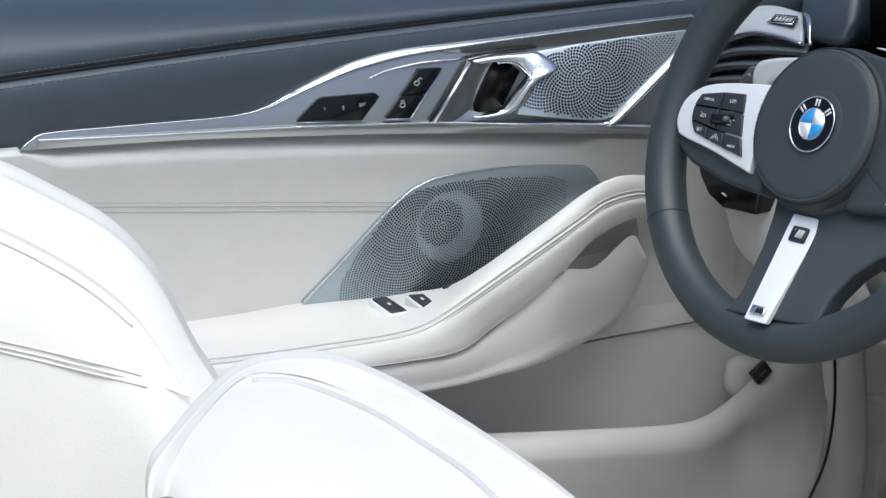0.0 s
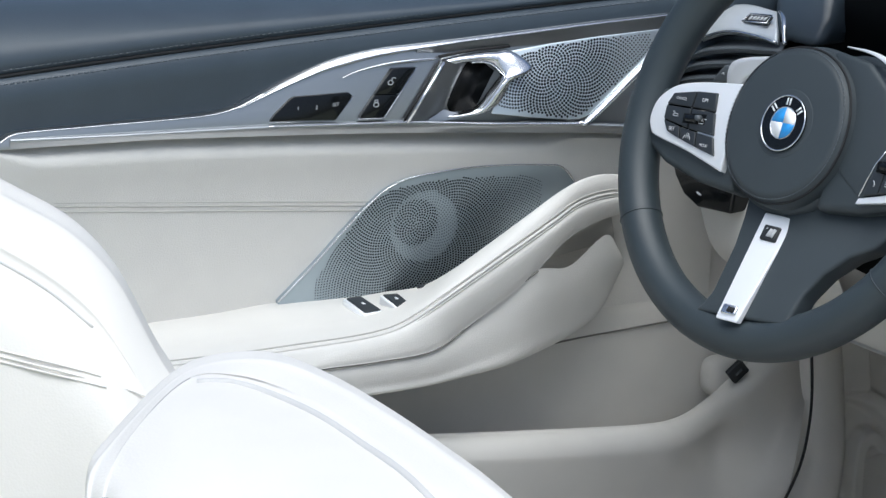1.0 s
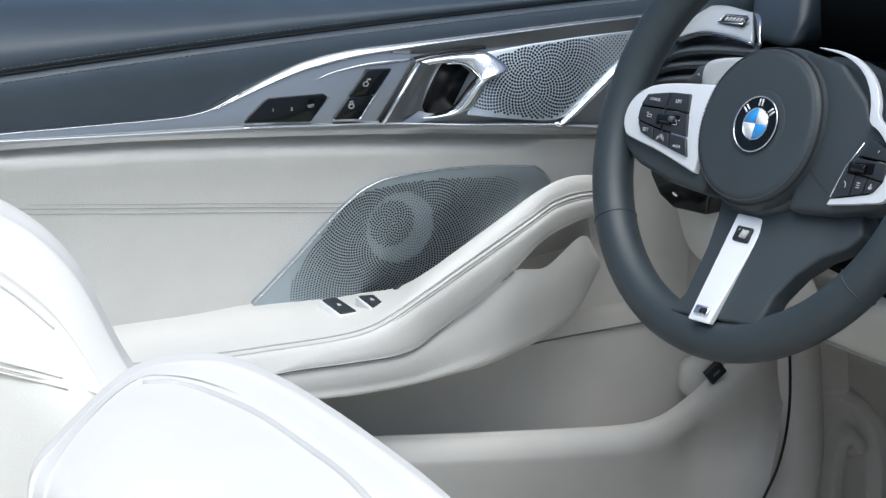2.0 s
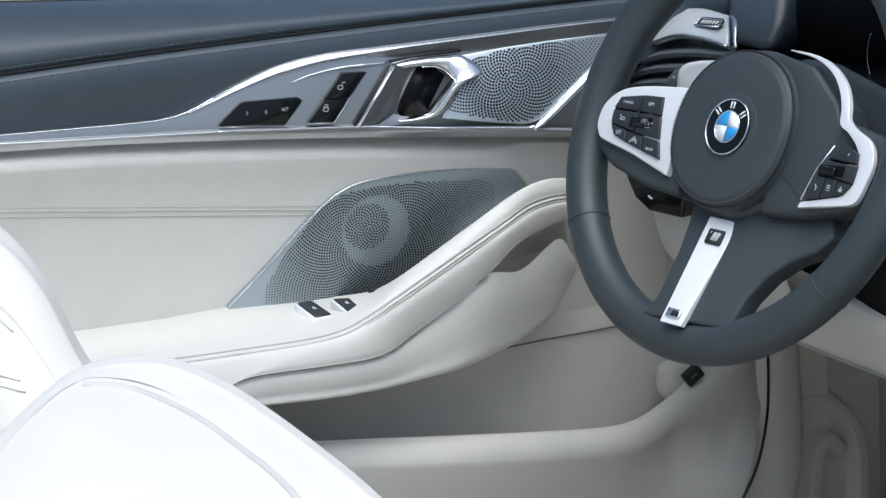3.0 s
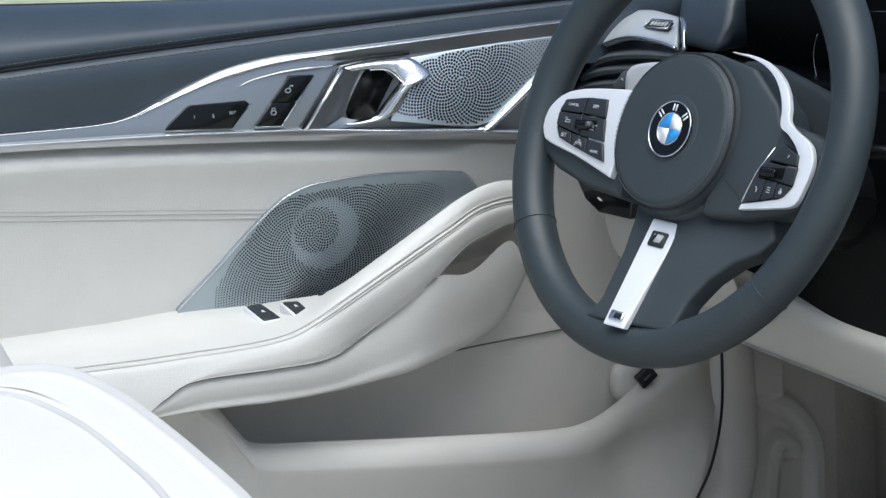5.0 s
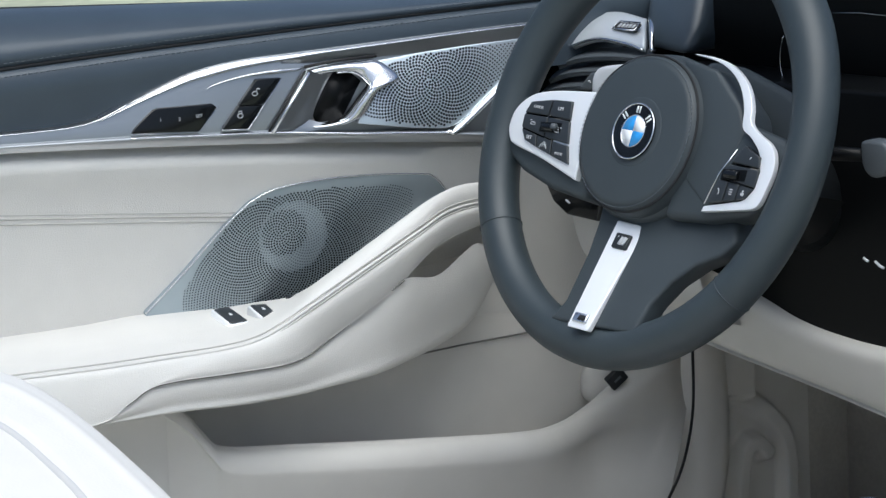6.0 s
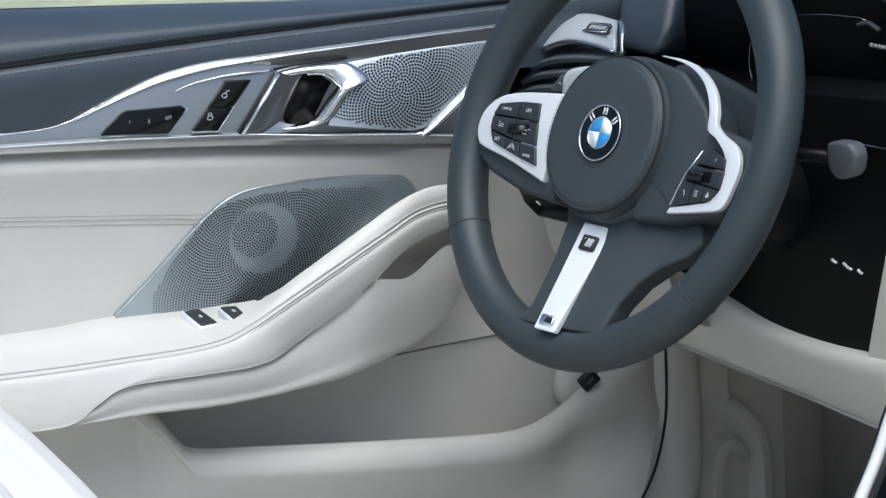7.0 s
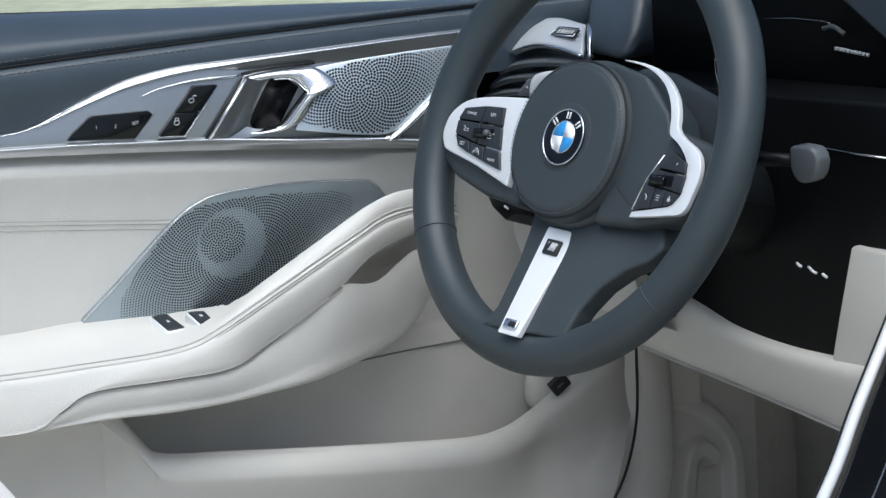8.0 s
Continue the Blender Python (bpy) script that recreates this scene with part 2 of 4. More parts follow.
def push(u, w):
    """How far the lower trim follows the forward tilt of the tweeter grille."""
    return max(0.0, (0.090 - w) * 0.14 - 0.0015) * min(1.0, max(0.0, (u - 0.02) / 0.07))


part("lower_chrome_line", tube([(u, -0.0098 - push(u, w), w) for u, w in spline(CHROME_LOW, 90)], np.interp(np.arange(90), (0, 30, 52, 66, 89), (0.0005, 0.0010, 0.0017, 0.0032, 0.0036)), 10), SATIN, trim, "thin chrome line")
rows = []
for v, k in ((-0.0040, -0.06), (-0.0094, 0.0), (-0.0096, 0.15), (-0.0070, 0.6), (-0.0046, 1.0)):
    rows.append([(u, v * min(1, (u + 0.40) / 0.15) - 0.0045 * (1 - min(1, (u + 0.40) / 0.15)) - push(u, w) * (1 - k * k), w + k * (height(TRIM_LOW, u) + 0.0005 - w)) for u, w in even([(-0.34, 0.0645)] + CHROME_LOW[:5] + [(0.266, 0.0105)], 60)])
part("trim_fold", grid(rows), ALU, trim)

# ivory panel under the trim, with a rolled upper edge
US = np.linspace(-0.62, 0.33, 96)
LOWX = [(-0.62, 0.068), (-0.40, 0.0575)] + TRIM_LOW
rows = []
for v, drop in ((0.010, -0.004), (0.009, 0.001), (0.004, 0.0045), (-0.004, 0.0085), (-0.0075, 0.0125), (-0.0075, 0.018), (-0.004, 0.030), (0.000, 0.05), (0.001, 0.09), (0.001, 0.13), (0.002, 0.22)):
    k = [min(1, max(0, (u + 0.35) / 0.03)) * min(1, max(0, (0.175 - u) / 0.03)) for u in US]
    rows.append([(u, v * c + (1 - c) * max(-0.0045, min(0.002, v)), height(LOWX, u) - drop * (0.35 + 0.65 * c if drop < 0.03 else 1)) for u, c in zip(US, k)])
panel = part("middle_panel", grid(rows), WHITE, door, "ivory leather door panel")
LINE = [(-0.62, 0.036), (-0.3001, 0.0003), (-0.2194, -0.0093), (-0.1211, -0.0208), (-0.0317, -0.0318), (0.0, -0.0355)]
for k, off in enumerate((0.0037, 0.0002, -0.0044)):
    part("seam", tube([(u, 0.0004, w + off) for u, w in even(LINE, 60)], (0.0006, 0.0009, 0.0008)[k], 6), THREAD, panel)

# woofer grille
GRILL = [(-0.1073, -0.1085), (-0.09, -0.0930), (-0.0716, -0.0763), (-0.05, -0.055), (-0.0319, -0.0378), (-0.0180, -0.0265), (-0.0055, -0.0180), (0.0183, -0.0103),
         (0.0663, -0.0078), (0.1151, -0.0102), (0.155, -0.0150), (0.1640, -0.0175), (0.1716, -0.0242), (0.1807, -0.0371)]
curve = list(map(tuple, spline(GRILL, 100)))
grille = part("woofer_grille", prism(curve + [(0.175, -0.06), (0.10, -0.10), (0.03, -0.135), (-0.10, -0.135)], -0.0045, 0.004), GRILLE, door, "grey perforated metal loudspeaker grille", bevel=0.0008)
part("grille_edge", tube([(u, -0.0046, w) for u, w in curve], 0.0009, 6), SATIN, grille, "fine chrome edge")


def inside(x, y, poly):
    c = False
    for i in range(len(poly)):
        (x0, y0), (x1, y1) = poly[i - 1], poly[i]
        if (y0 > y) != (y1 > y) and x < (x1 - x0) * (y - y0) / (y1 - y0) + x0:
            c = not c
    return c


def perforation(centre, field, pitch, radius, v, keep, fade=0.06):
    """Round holes in a sunflower spiral, as far as the field reaches."""
    verts, faces = [], []
    for i in range(1, 9000):
        r, a = pitch * math.sqrt(i), i * 2.399963
        x, z = centre[0] + r * math.cos(a), centre[1] + r * math.sin(a)
        if r > 0.16 or not inside(x, z, field) or not keep(r, a, x, z):
            continue
        k = len(verts)
        size = radius * (1 - 0.40 * min(1, max(0, (r - fade) / fade)))
        for j in range(7):
            b = j * math.pi / 3.5
            verts.append((x + size * math.cos(b), v, z + size * math.sin(b)))
        faces.append(tuple(range(k + 6, k - 1, -1)))
    return mesh("holes", verts, faces, smooth=False)


WOOFER = (0.0222, -0.0520)
FIELD = [(-0.0755, -0.112), (-0.0715, -0.092), (-0.0535, -0.066), (-0.0225, -0.0295), (-0.002, -0.0195), (0.0313, -0.0160), (0.0642, -0.0160), (0.130, -0.0215), (0.146, -0.027), (0.145, -0.055), (0.09, -0.105), (0.03, -0.132)]


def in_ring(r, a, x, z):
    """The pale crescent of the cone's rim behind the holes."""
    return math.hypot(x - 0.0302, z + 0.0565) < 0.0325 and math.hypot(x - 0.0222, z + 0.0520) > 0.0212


holes = part("perforation", perforation(WOOFER, FIELD, 0.00140, 0.00093, -0.0049, lambda *k: not in_ring(*k)), MESH, grille, "small dark round holes")
holes["kind"] = "stuff"
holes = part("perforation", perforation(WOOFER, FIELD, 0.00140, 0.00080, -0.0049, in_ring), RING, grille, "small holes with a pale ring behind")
holes["kind"] = "stuff"

# tweeter grille in the trim
TWEET = [(0.088, 0.0415), (0.110, 0.0952), (0.1524, 0.0985), (0.20, 0.1005), (0.262, 0.1015), (0.262, 0.089), (0.232, 0.0655), (0.1840, 0.0305), (0.1740, 0.0280), (0.1642, 0.0285), (0.1421, 0.0315)]
tweeter = part("tweeter_grille", prism(TWEET, -0.0065, 0.004), GRILLE_LIT, door, "grey perforated metal tweeter grille", bevel=0.001)
FIELD2 = [(0.094, 0.046), (0.118, 0.090), (0.150, 0.0965), (0.20, 0.0985), (0.25, 0.099), (0.252, 0.0885), (0.229, 0.068), (0.183, 0.0350), (0.170, 0.0310), (0.150, 0.0325)]
holes = part("perforation", perforation((0.1560, 0.0735), FIELD2, 0.00163, 0.00124, -0.0069, lambda *k: True, 0.040), MESH, tweeter, "small dark round holes")
holes["kind"] = "stuff"
for ob in (tweeter, holes):
    for v in ob.data.vertices:
        v.co.y += (v.co.z - 0.090) * 0.14

# seat memory keys
MEM = [(-0.1160, 0.0552), (-0.1120, 0.0605), (-0.0975, 0.0735), (-0.0935, 0.0749), (-0.0440, 0.0735), (-0.0400, 0.0700), (-0.0550, 0.0505), (-0.0575, 0.0500)]
keys = part("memory_keys", prism(MEM, -0.0062, 0.0), PIANO, door, "black seat memory key panel", bevel=0.0006)
FACE = pose(0, 0, 0, 90, 0, 0)
for text, u, w in (("1", -0.0905, 0.0642), ("2", -0.0735, 0.0632), ("SET", -0.0560, 0.0640)):
    words("lettering", text, 0.0044 if text != "SET" else 0.0040, pose(u, -0.0066, w) @ FACE, PRINT, keys)
part("key_surround", tube([(u, -0.0045, w) for u, w in [(-0.116, 0.0540), (-0.09, 0.0515), (-0.0565, 0.0490), (-0.0380, 0.0700)]], 0.0005, 6), SATIN, keys)

# raised blade with the central locking keys
BLADE = [(-0.0504, 0.0875), (-0.040, 0.0912), (-0.0273, 0.0938), (-0.0016, 0.0966), (0.0374, 0.0965), (0.0405, 0.0940), (0.006, 0.0425), (-0.012, 0.0440)]
part("blade_edge", tube([(u, -0.0068, w) for u, w in even(BLADE[:5], 40)], np.r_[np.linspace(0.0002, 0.0017, 30), np.linspace(0.0017, 0.0008, 10)], 8), SATIN, trim, "bright chrome blade edge")
for a, b in (((-0.0352, 0.0500, -0.0120, 0.0478), (-0.0212, 0.0690, 0.0015, 0.0675)), ((-0.0206, 0.0697, 0.0020, 0.0682), (-0.0047, 0.0915, 0.0181, 0.0903))):
    part("lock_key", prism([(a[0], a[1]), (a[2], a[3]), (b[2], b[3]), (b[0], b[1])], -0.0085, -0.004), PIANO, keys, "gloss black central locking key", bevel=0.0006)
part("lock_surround", tube([(u, -0.0072, w) for u, w in [(-0.036, 0.0492), (-0.0115, 0.0468), (0.0192, 0.0905)]], 0.0006, 6), SATIN, keys)
for u, w, open_ in ((-0.0195, 0.0605, 0), (-0.0062, 0.0792, 1)):
    ic = [(u + 0.0024 * math.cos(s), -0.0088, w + 0.0020 * math.sin(s)) for s in np.linspace(0, 2 * math.pi, 13)[:-1]]
    part("lock_symbol", tube(ic, 0.00035, 5, closed=True), PRINT, keys)
    x = u + (0.003 if open_ else 0)
    part("lock_symbol", tube([(x - 0.0014, -0.0088, w + 0.002), (x - 0.0014, -0.0088, w + 0.0042), (x + 0.0014, -0.0088, w + 0.0042), (x + 0.0014, -0.0088, w + (0.003 if open_ else 0.002))], 0.00035, 5), PRINT, keys)

# door opener: chrome loop round a dark hollow
opener = part("opener_frame", prism([(0.0090, 0.0425), (0.0440, 0.0950), (0.0560, 0.0975), (0.0800, 0.0975), (0.0700, 0.0900), (0.0640, 0.0870), (0.0490, 0.0545), (0.0480, 0.0470), (0.0540, 0.0435), (0.0640, 0.0425), (0.0660, 0.0375), (0.0280, 0.0395)], -0.0046, 0.0), ALU, door, "satin aluminium door opener surround", bevel=0.0015)
part("opener_edge", tube([(0.0088, -0.0110, 0.0415), (0.0260, -0.0118, 0.0680), (0.0430, -0.0118, 0.0940)], 0.0017, 8), SATIN, opener, "polished chrome edge")
part("shadow_gap", tube([(0.0060, -0.0080, 0.0405), (0.0235, -0.0085, 0.0675), (0.0405, -0.0085, 0.0945)], 0.0011, 6), RUBBER, opener)
part("shadow_gap", tube([(0.0400, -0.0080, 0.0980), (0.0700, -0.0080, 0.1010), (0.1080, -0.0080, 0.1010)], 0.0015, 6), RUBBER, opener)
HOLLOW = [(0.0478, 0.0530), (0.0560, 0.0690), (0.0650, 0.0860), (0.0690, 0.0895), (0.0823, 0.0894), (0.0941, 0.0789), (0.0770, 0.0476), (0.0700, 0.0450), (0.0520, 0.0450)]
part("hollow", prism(HOLLOW, -0.0056, -0.004), DEEP, opener, "dark hollow behind the opener")
left, right = np.array(((0.0092, 0.0420), (0.0265, 0.0685), (0.0440, 0.0950))), np.array(((0.0490, 0.0470), (0.0560, 0.0690), (0.0680, 0.0905)))
rows = []
for k, v in ((0.0, -0.0112), (0.12, -0.0108), (0.35, -0.0088), (0.6, -0.0074), (0.85, -0.0068), (1.0, -0.0050)):
    rows.append([(x, v, z) for x, z in spline(left * (1 - k) + right * k, 20)])
part("opener_scoop", grid(rows), ALU, opener, "hollowed aluminium opener surround")
low1, low2 = np.array(((0.0260, 0.0405), (0.0420, 0.0392), (0.0620, 0.0400))), np.array(((0.0450, 0.0490), (0.0510, 0.0465), (0.0600, 0.0440)))
part("opener_lip", grid([[(x, v, z) for x, z in spline(low1 * (1 - k) + low2 * k, 16)] for k, v in ((0, -0.0100), (0.3, -0.0098), (0.7, -0.0088), (1, -0.0072))]), ALU, opener, "bright lower lip")
RIBBON = [((0.0440, 0.0955), (0.0560, 0.0900)), ((0.0600, 0.0975), (0.0660, 0.0905)), ((0.0780, 0.0985), (0.0790, 0.0905)), ((0.0940, 0.0985), (0.0880, 0.0875)), ((0.1080, 0.0975), (0.0945, 0.0805)), ((0.1240, 0.0830), (0.0960, 0.0770)),
          ((0.1060, 0.0735), (0.0915, 0.0700)), ((0.1000, 0.0620), (0.0850, 0.0600)), ((0.0935, 0.0500), (0.0785, 0.0500)), ((0.0800, 0.0425), (0.0720, 0.0460)), ((0.0600, 0.0405), (0.0600, 0.0440)), ((0.0450, 0.0405), (0.0500, 0.0440))]
out, inn = spline([a for a, b in RIBBON], 72), spline([b for a, b in RIBBON], 72)
bulge = np.interp(np.linspace(0, 1, 72), (0, 0.3, 0.46, 0.62, 0.85, 1), (0.011, 0.016, 0.024, 0.020, 0.012, 0.009))
rows = []
for k, lift in ((0.0, -0.006), (0.04, -0.001), (0.18, 0.0006), (0.5, 0.0014), (0.82, 0.0), (0.96, -0.002), (1.0, -0.010)):
    rows.append([(*(o * (1 - k) + i * k), b + lift) for o, i, b in zip(out, inn, bulge)])
part("opener_lever", grid([[(x, -v, z) for x, z, v in r] for r in rows]), SATIN, opener, "curved satin chrome door lever")
part("lever_edge", tube([(x, -v + 0.001, z) for (x, z), v in zip(inn[8:60], bulge[8:60])], 0.0008, 6), SATIN, opener)

for ob in (trim, tweeter, keys, opener):
    for o in (ob, *ob.children):
        if o.type == "MESH":
            lean(o, 0.27, 0.060)
        else:
            d = 0.27 * (o.location.z - 0.060)
            o.location += Vector((0.407 * d, d, -0.41 * d))

# armrest that sweeps up into the pull handle
BACK = [(-0.42, 0.002, -0.113), (-0.282, 0.002, -0.113), (-0.224, 0.002, -0.113), (-0.164, 0.002, -0.113), (-0.107, 0.002, -0.111), (-0.025, 0.002, -0.114), (-0.002, -0.010, -0.111), (0.021, -0.03, -0.101),
        (0.045, -0.055, -0.075), (0.105, -0.06, -0.039), (0.142, -0.05, -0.024), (0.176, -0.035, -0.022), (0.206, -0.02, -0.029), (0.250, -0.006, -0.046)]
STITCH = [(-0.42, -0.152, -0.083), (-0.322, -0.152, -0.086), (-0.268, -0.15, -0.088), (-0.197, -0.148, -0.091), (-0.150, -0.142, -0.094), (-0.090, -0.132, -0.0985), (-0.055, -0.125, -0.0985), (-0.030, -0.119, -0.093),
          (0.005, -0.112, -0.079), (0.071, -0.10, -0.051), (0.115, -0.085, -0.037), (0.151, -0.065, -0.031), (0.196, -0.04, -0.036), (0.245, -0.012, -0.052)]
FRONT = [(-0.42, -0.165, -0.126), (-0.327, -0.165, -0.127), (-0.272, -0.165, -0.128), (-0.205, -0.166, -0.131), (-0.176, -0.161, -0.119), (-0.148, -0.155, -0.110), (-0.074, -0.14, -0.117), (-0.018, -0.125, -0.122),
         (0.020, -0.11, -0.113), (0.085, -0.097, -0.083), (0.130, -0.080, -0.058), (0.173, -0.055, -0.055), (0.205, -0.035, -0.059), (0.245, -0.010, -0.068)]
B, S, F = (np.array(c) for c in (BACK, STITCH, FRONT))
mid1, mid2 = B * 0.6 + S * 0.4, B * 0.2 + S * 0.8
mid1[:, 2] += np.interp(B[:, 0], (-0.10, -0.02, 0.06), (-0.004, -0.003, 0.010))
mid2[:, 2] += np.interp(B[:, 0], (-0.10, -0.02, 0.06), (0.0, 0.0, 0.008))
mid3, mid4, mid5 = S * 0.75 + F * 0.25, S * 0.3 + F * 0.7, S * 0.04 + F * 0.96
mid3[:, 1] -= 0.005
mid4[:, 1] -= 0.004
mid5[:, 1] -= 0.0015
under = F.copy()
under[:, 1] += 0.015
under[:, 2] -= 0.002
arm = part("armrest", loft([BACK, mid1, mid2, STITCH, mid3, mid4, mid5, FRONT, under], 110, 4), WHITE, door, "ivory leather armrest rising into a pull handle")
for off in (0.0028, -0.0028):
    line = S + np.array((0, -0.0025 if off < 0 else 0.0005, off + 0.0006))
    part("stitching", tube(even(line, 90), 0.0007, 6), THREAD, arm)
part("welt", tube(even(S + np.array((0, -0.0008, 0.0002)), 90), 0.0013, 6), WHITE, arm)

# lower armrest shell with the grip hollow
BT = [(-0.205, -0.163, -0.1315), (-0.176, -0.159, -0.1200), (-0.148, -0.153, -0.1110), (-0.074, -0.138, -0.1180), (-0.018, -0.1235, -0.1228), (0.020, -0.1085, -0.1138), (0.055, -0.099, -0.098), (0.0957, -0.0945, -0.0761), (0.1367, -0.0780, -0.0832), (0.1862, -0.0520, -0.0694), (0.2119, -0.0340, -0.0949)]
BL = [(-0.200, -0.155, -0.134), (-0.165, -0.151, -0.137), (-0.126, -0.145, -0.141), (-0.070, -0.134, -0.149), (-0.016, -0.12, -0.155), (0.025, -0.11, -0.157), (0.066, -0.10, -0.158), (0.105, -0.086, -0.156), (0.145, -0.07, -0.152), (0.185, -0.05, -0.142), (0.222, -0.022, -0.115)]
bt, bl = np.array(BT), np.array(BL)
m1, m2 = bt * 0.7 + bl * 0.3, bt * 0.3 + bl * 0.7
m1[:, 1] -= 0.004
m2[:, 1] -= 0.004
u1 = bl.copy()
u1[:, 1] = bl[:, 1] * 0.55
u1[:, 2] -= 0.004
u2 = bl.copy()
u2[:, 1] = 0.004
u2[:, 2] += 0.004
part("armrest_shell", loft([BT, m1, m2, BL, u1, u2], 80, 5), WHITE, door, "ivory lower armrest shell")
u3 = F.copy()[:5]
back = u3.copy()
back[:, 1] = 0.0
part("armrest_base", loft([u3 + (0, 0.004, 0), back], 20, 2), WHITE, door)
part("shut_line", tube(even(np.array(BT[:8]) + (0, -0.0025, 0.0005), 60), 0.0009, 6), CREASE, arm)
part("grip_hollow", prism([(0.085, -0.100), (0.150, -0.094), (0.210, -0.085), (0.205, -0.056), (0.180, -0.052), (0.140, -0.060)], -0.026, 0.0), IVORY, door, "shaded grip hollow")
part("screw_cap", plate([(0.0026 * math.cos(a), 0.0018 * math.sin(a)) for a in np.linspace(0, 6.283, 13)[:-1]], 0, 0.003), CREASE, arm, "recessed screw cap", bevel=0.0006).matrix_local = pose(0.066, -0.0955, -0.0985, 90, 0, 0)

# window switches on the armrest
def window_switch(quad, top, symbol=True):
    """A rocker on the armrest over four corners (u, v), with a silver rim at its rear."""
    q = np.array(quad)
    sw = part("window_switch", plate(quad, top - 0.012, top), KEY, arm, "black window switch", bevel=0.0022, angle=20)
    c = q.mean(0)
    rim = [tuple(c + (p - c) * (1.12, 1.04) + (-0.0012, 0.0)) for p in q]
    if symbol:
        part("switch_rim", plate(rim, top - 0.014, top - 0.0012), SILVER, arm, "silver switch rim", bevel=0.0015, angle=20)
    if symbol:
        part("symbol", plate([(c[0] + x * 0.0016, c[1] + y * 0.0026) for x, y in ((-1, -1), (1, -1), (0.5, 1), (-0.5, 1))], top - 0.001, top + 0.0003), PRINT, sw)


window_switch([(-0.0517, -0.0218), (-0.0367, -0.0204), (-0.0333, -0.0583), (-0.0500, -0.0602)], -0.1060)
window_switch([(-0.0236, -0.0354), (-0.0089, -0.0383), (-0.0092, -0.0588), (-0.0232, -0.0662)], -0.1015)
window_switch([(0.0125, -0.0285), (0.0270, -0.0290), (0.0270, -0.0480), (0.0130, -0.0500)], -0.1000, False)

# pocket and lower door
LIP = [(-0.125, -0.078, -0.150), (-0.102, -0.082, -0.170), (-0.086, -0.088, -0.192), (-0.069, -0.092, -0.206), (-0.006, -0.095, -0.214), (0.101, -0.095, -0.228), (0.218, -0.085, -0.246), (0.267, -0.07, -0.252), (0.307, -0.05, -0.250), (0.338, -0.035, -0.243), (0.365, -0.03, -0.230), (0.410, -0.022, -0.205)]
lip = np.array(LIP)
r1 = lip + (0.0, -0.010, -0.003)
r2 = lip + (0.0, -0.017, -0.014)
r3 = lip + (0.003, -0.016, -0.032)
r1[-2:] = ((0.395, -0.034, -0.228), (0.430, -0.014, -0.212))
r2[-2:] = ((0.400, -0.036, -0.246), (0.432, -0.016, -0.240))
r3[-3:] = ((0.375, -0.050, -0.285), (0.402, -0.043, -0.280), (0.424, -0.033, -0.276))
r4 = np.array([(u, v, w) for u, v, w in zip(np.r_[lip[:8, 0], 0.295, 0.320, 0.345, 0.375], np.interp(lip[:, 0], (0.15, 0.3), (-0.097, -0.088)), np.interp(lip[:, 0], (-0.1, 0.2, 0.42), (-0.33, -0.345, -0.338)))])
r5 = r4 + (-0.03, 0.02, -0.12)
inn = lip + (0, 0.012, -0.004)
inn2 = lip * (1, 0, 1) + (0, 0.0, -0.05)
lower = part("lower_door", loft([inn2, inn, lip, r1, r2, r3, r4, r5], 90, 4), IVORY, door, "ivory plastic lower door with a map pocket")
# the same section carried on to the rear
rows = []
for c, rise in ((lip, 0.030), (r1, 0.028), (r2, 0.024), (r3, 0.014), (r4, 0.0), (r5, 0.0)):
    p = c[0]
    rows.append(np.array([p + ((-0.495), 0.0, rise), p + ((-0.275), 0.0, rise * 0.8), p + ((-0.125), 0.0, rise * 0.4), p + (0.001, 0.0005, 0.0)]))
part("lower_door_rear", loft(rows, 30, 4), IVORY, door)
part("pocket_back", grid([[(u, v, w) for u in np.linspace(-0.2, 0.47, 30)] for v, w in ((0.006, -0.10), (0.002, -0.16), (0.0, -0.168), (-0.003, -0.172), (0.0, -0.30), (0.0, -0.5))]), IVORY, door, "back wall of the map pocket")
part("pocket_seam", tube([(0.12, -0.0035, -0.190), (0.2, -0.0035, -0.186), (0.42, -0.0035, -0.180)], 0.0009, 6), CREASE, door)
part("pocket_end", box(0.320, 0.372, -0.026, 0.0, -0.262, -0.222), IVORY, door, bevel=0.013, angle=20)
key = part("boot_release", box(-0.0095, 0.0095, -0.0020, 0.004, -0.0080, 0.0080), BLACK, door, "small black release switch", bevel=0.0015)
key.matrix_local = pose(0.3430, -0.038, -0.2300, 0, -38, 0)
part("release_symbol", box(-0.004, 0.004, -0.0024, -0.0018, -0.0012, 0.0012), SLAT, key)
GAP = [(0.425, 0.01, -0.10), (0.434, -0.005, -0.191), (0.436, -0.01, -0.226), (0.427, -0.03, -0.276), (0.401, -0.06, -0.312), (0.372, -0.08, -0.34), (0.33, -0.10, -0.38)]
part("door_seal", tube(even(np.array(GAP) + (-0.004, -0.016, 0.001), 50), 0.0014, 8), RUBBER, door, "black rubber door seal")
# Unseen outer skin, added so that no light leaks past the door.
OUT = [(-0.62, 0.130), (0.42, 0.065), (0.44, -0.10), (0.40, -0.42), (-0.62, -0.42)]
part("outer_skin", prism(OUT, 0.10, 0.115), PAINT, door, "unseen dark outer door skin that keeps light out", bevel=0.01)

# ---- steering wheel, in its own frame: x right, y up, z to the driver ----
AX, AY, AZ = Vector((-0.01561, -0.99920, -0.03676)), Vector((0.39042, -0.03994, 0.91977)), Vector((-0.9205, 0.0, 0.39073))
WHEEL = Matrix((AX, AY, AZ)).transposed().to_4x4()
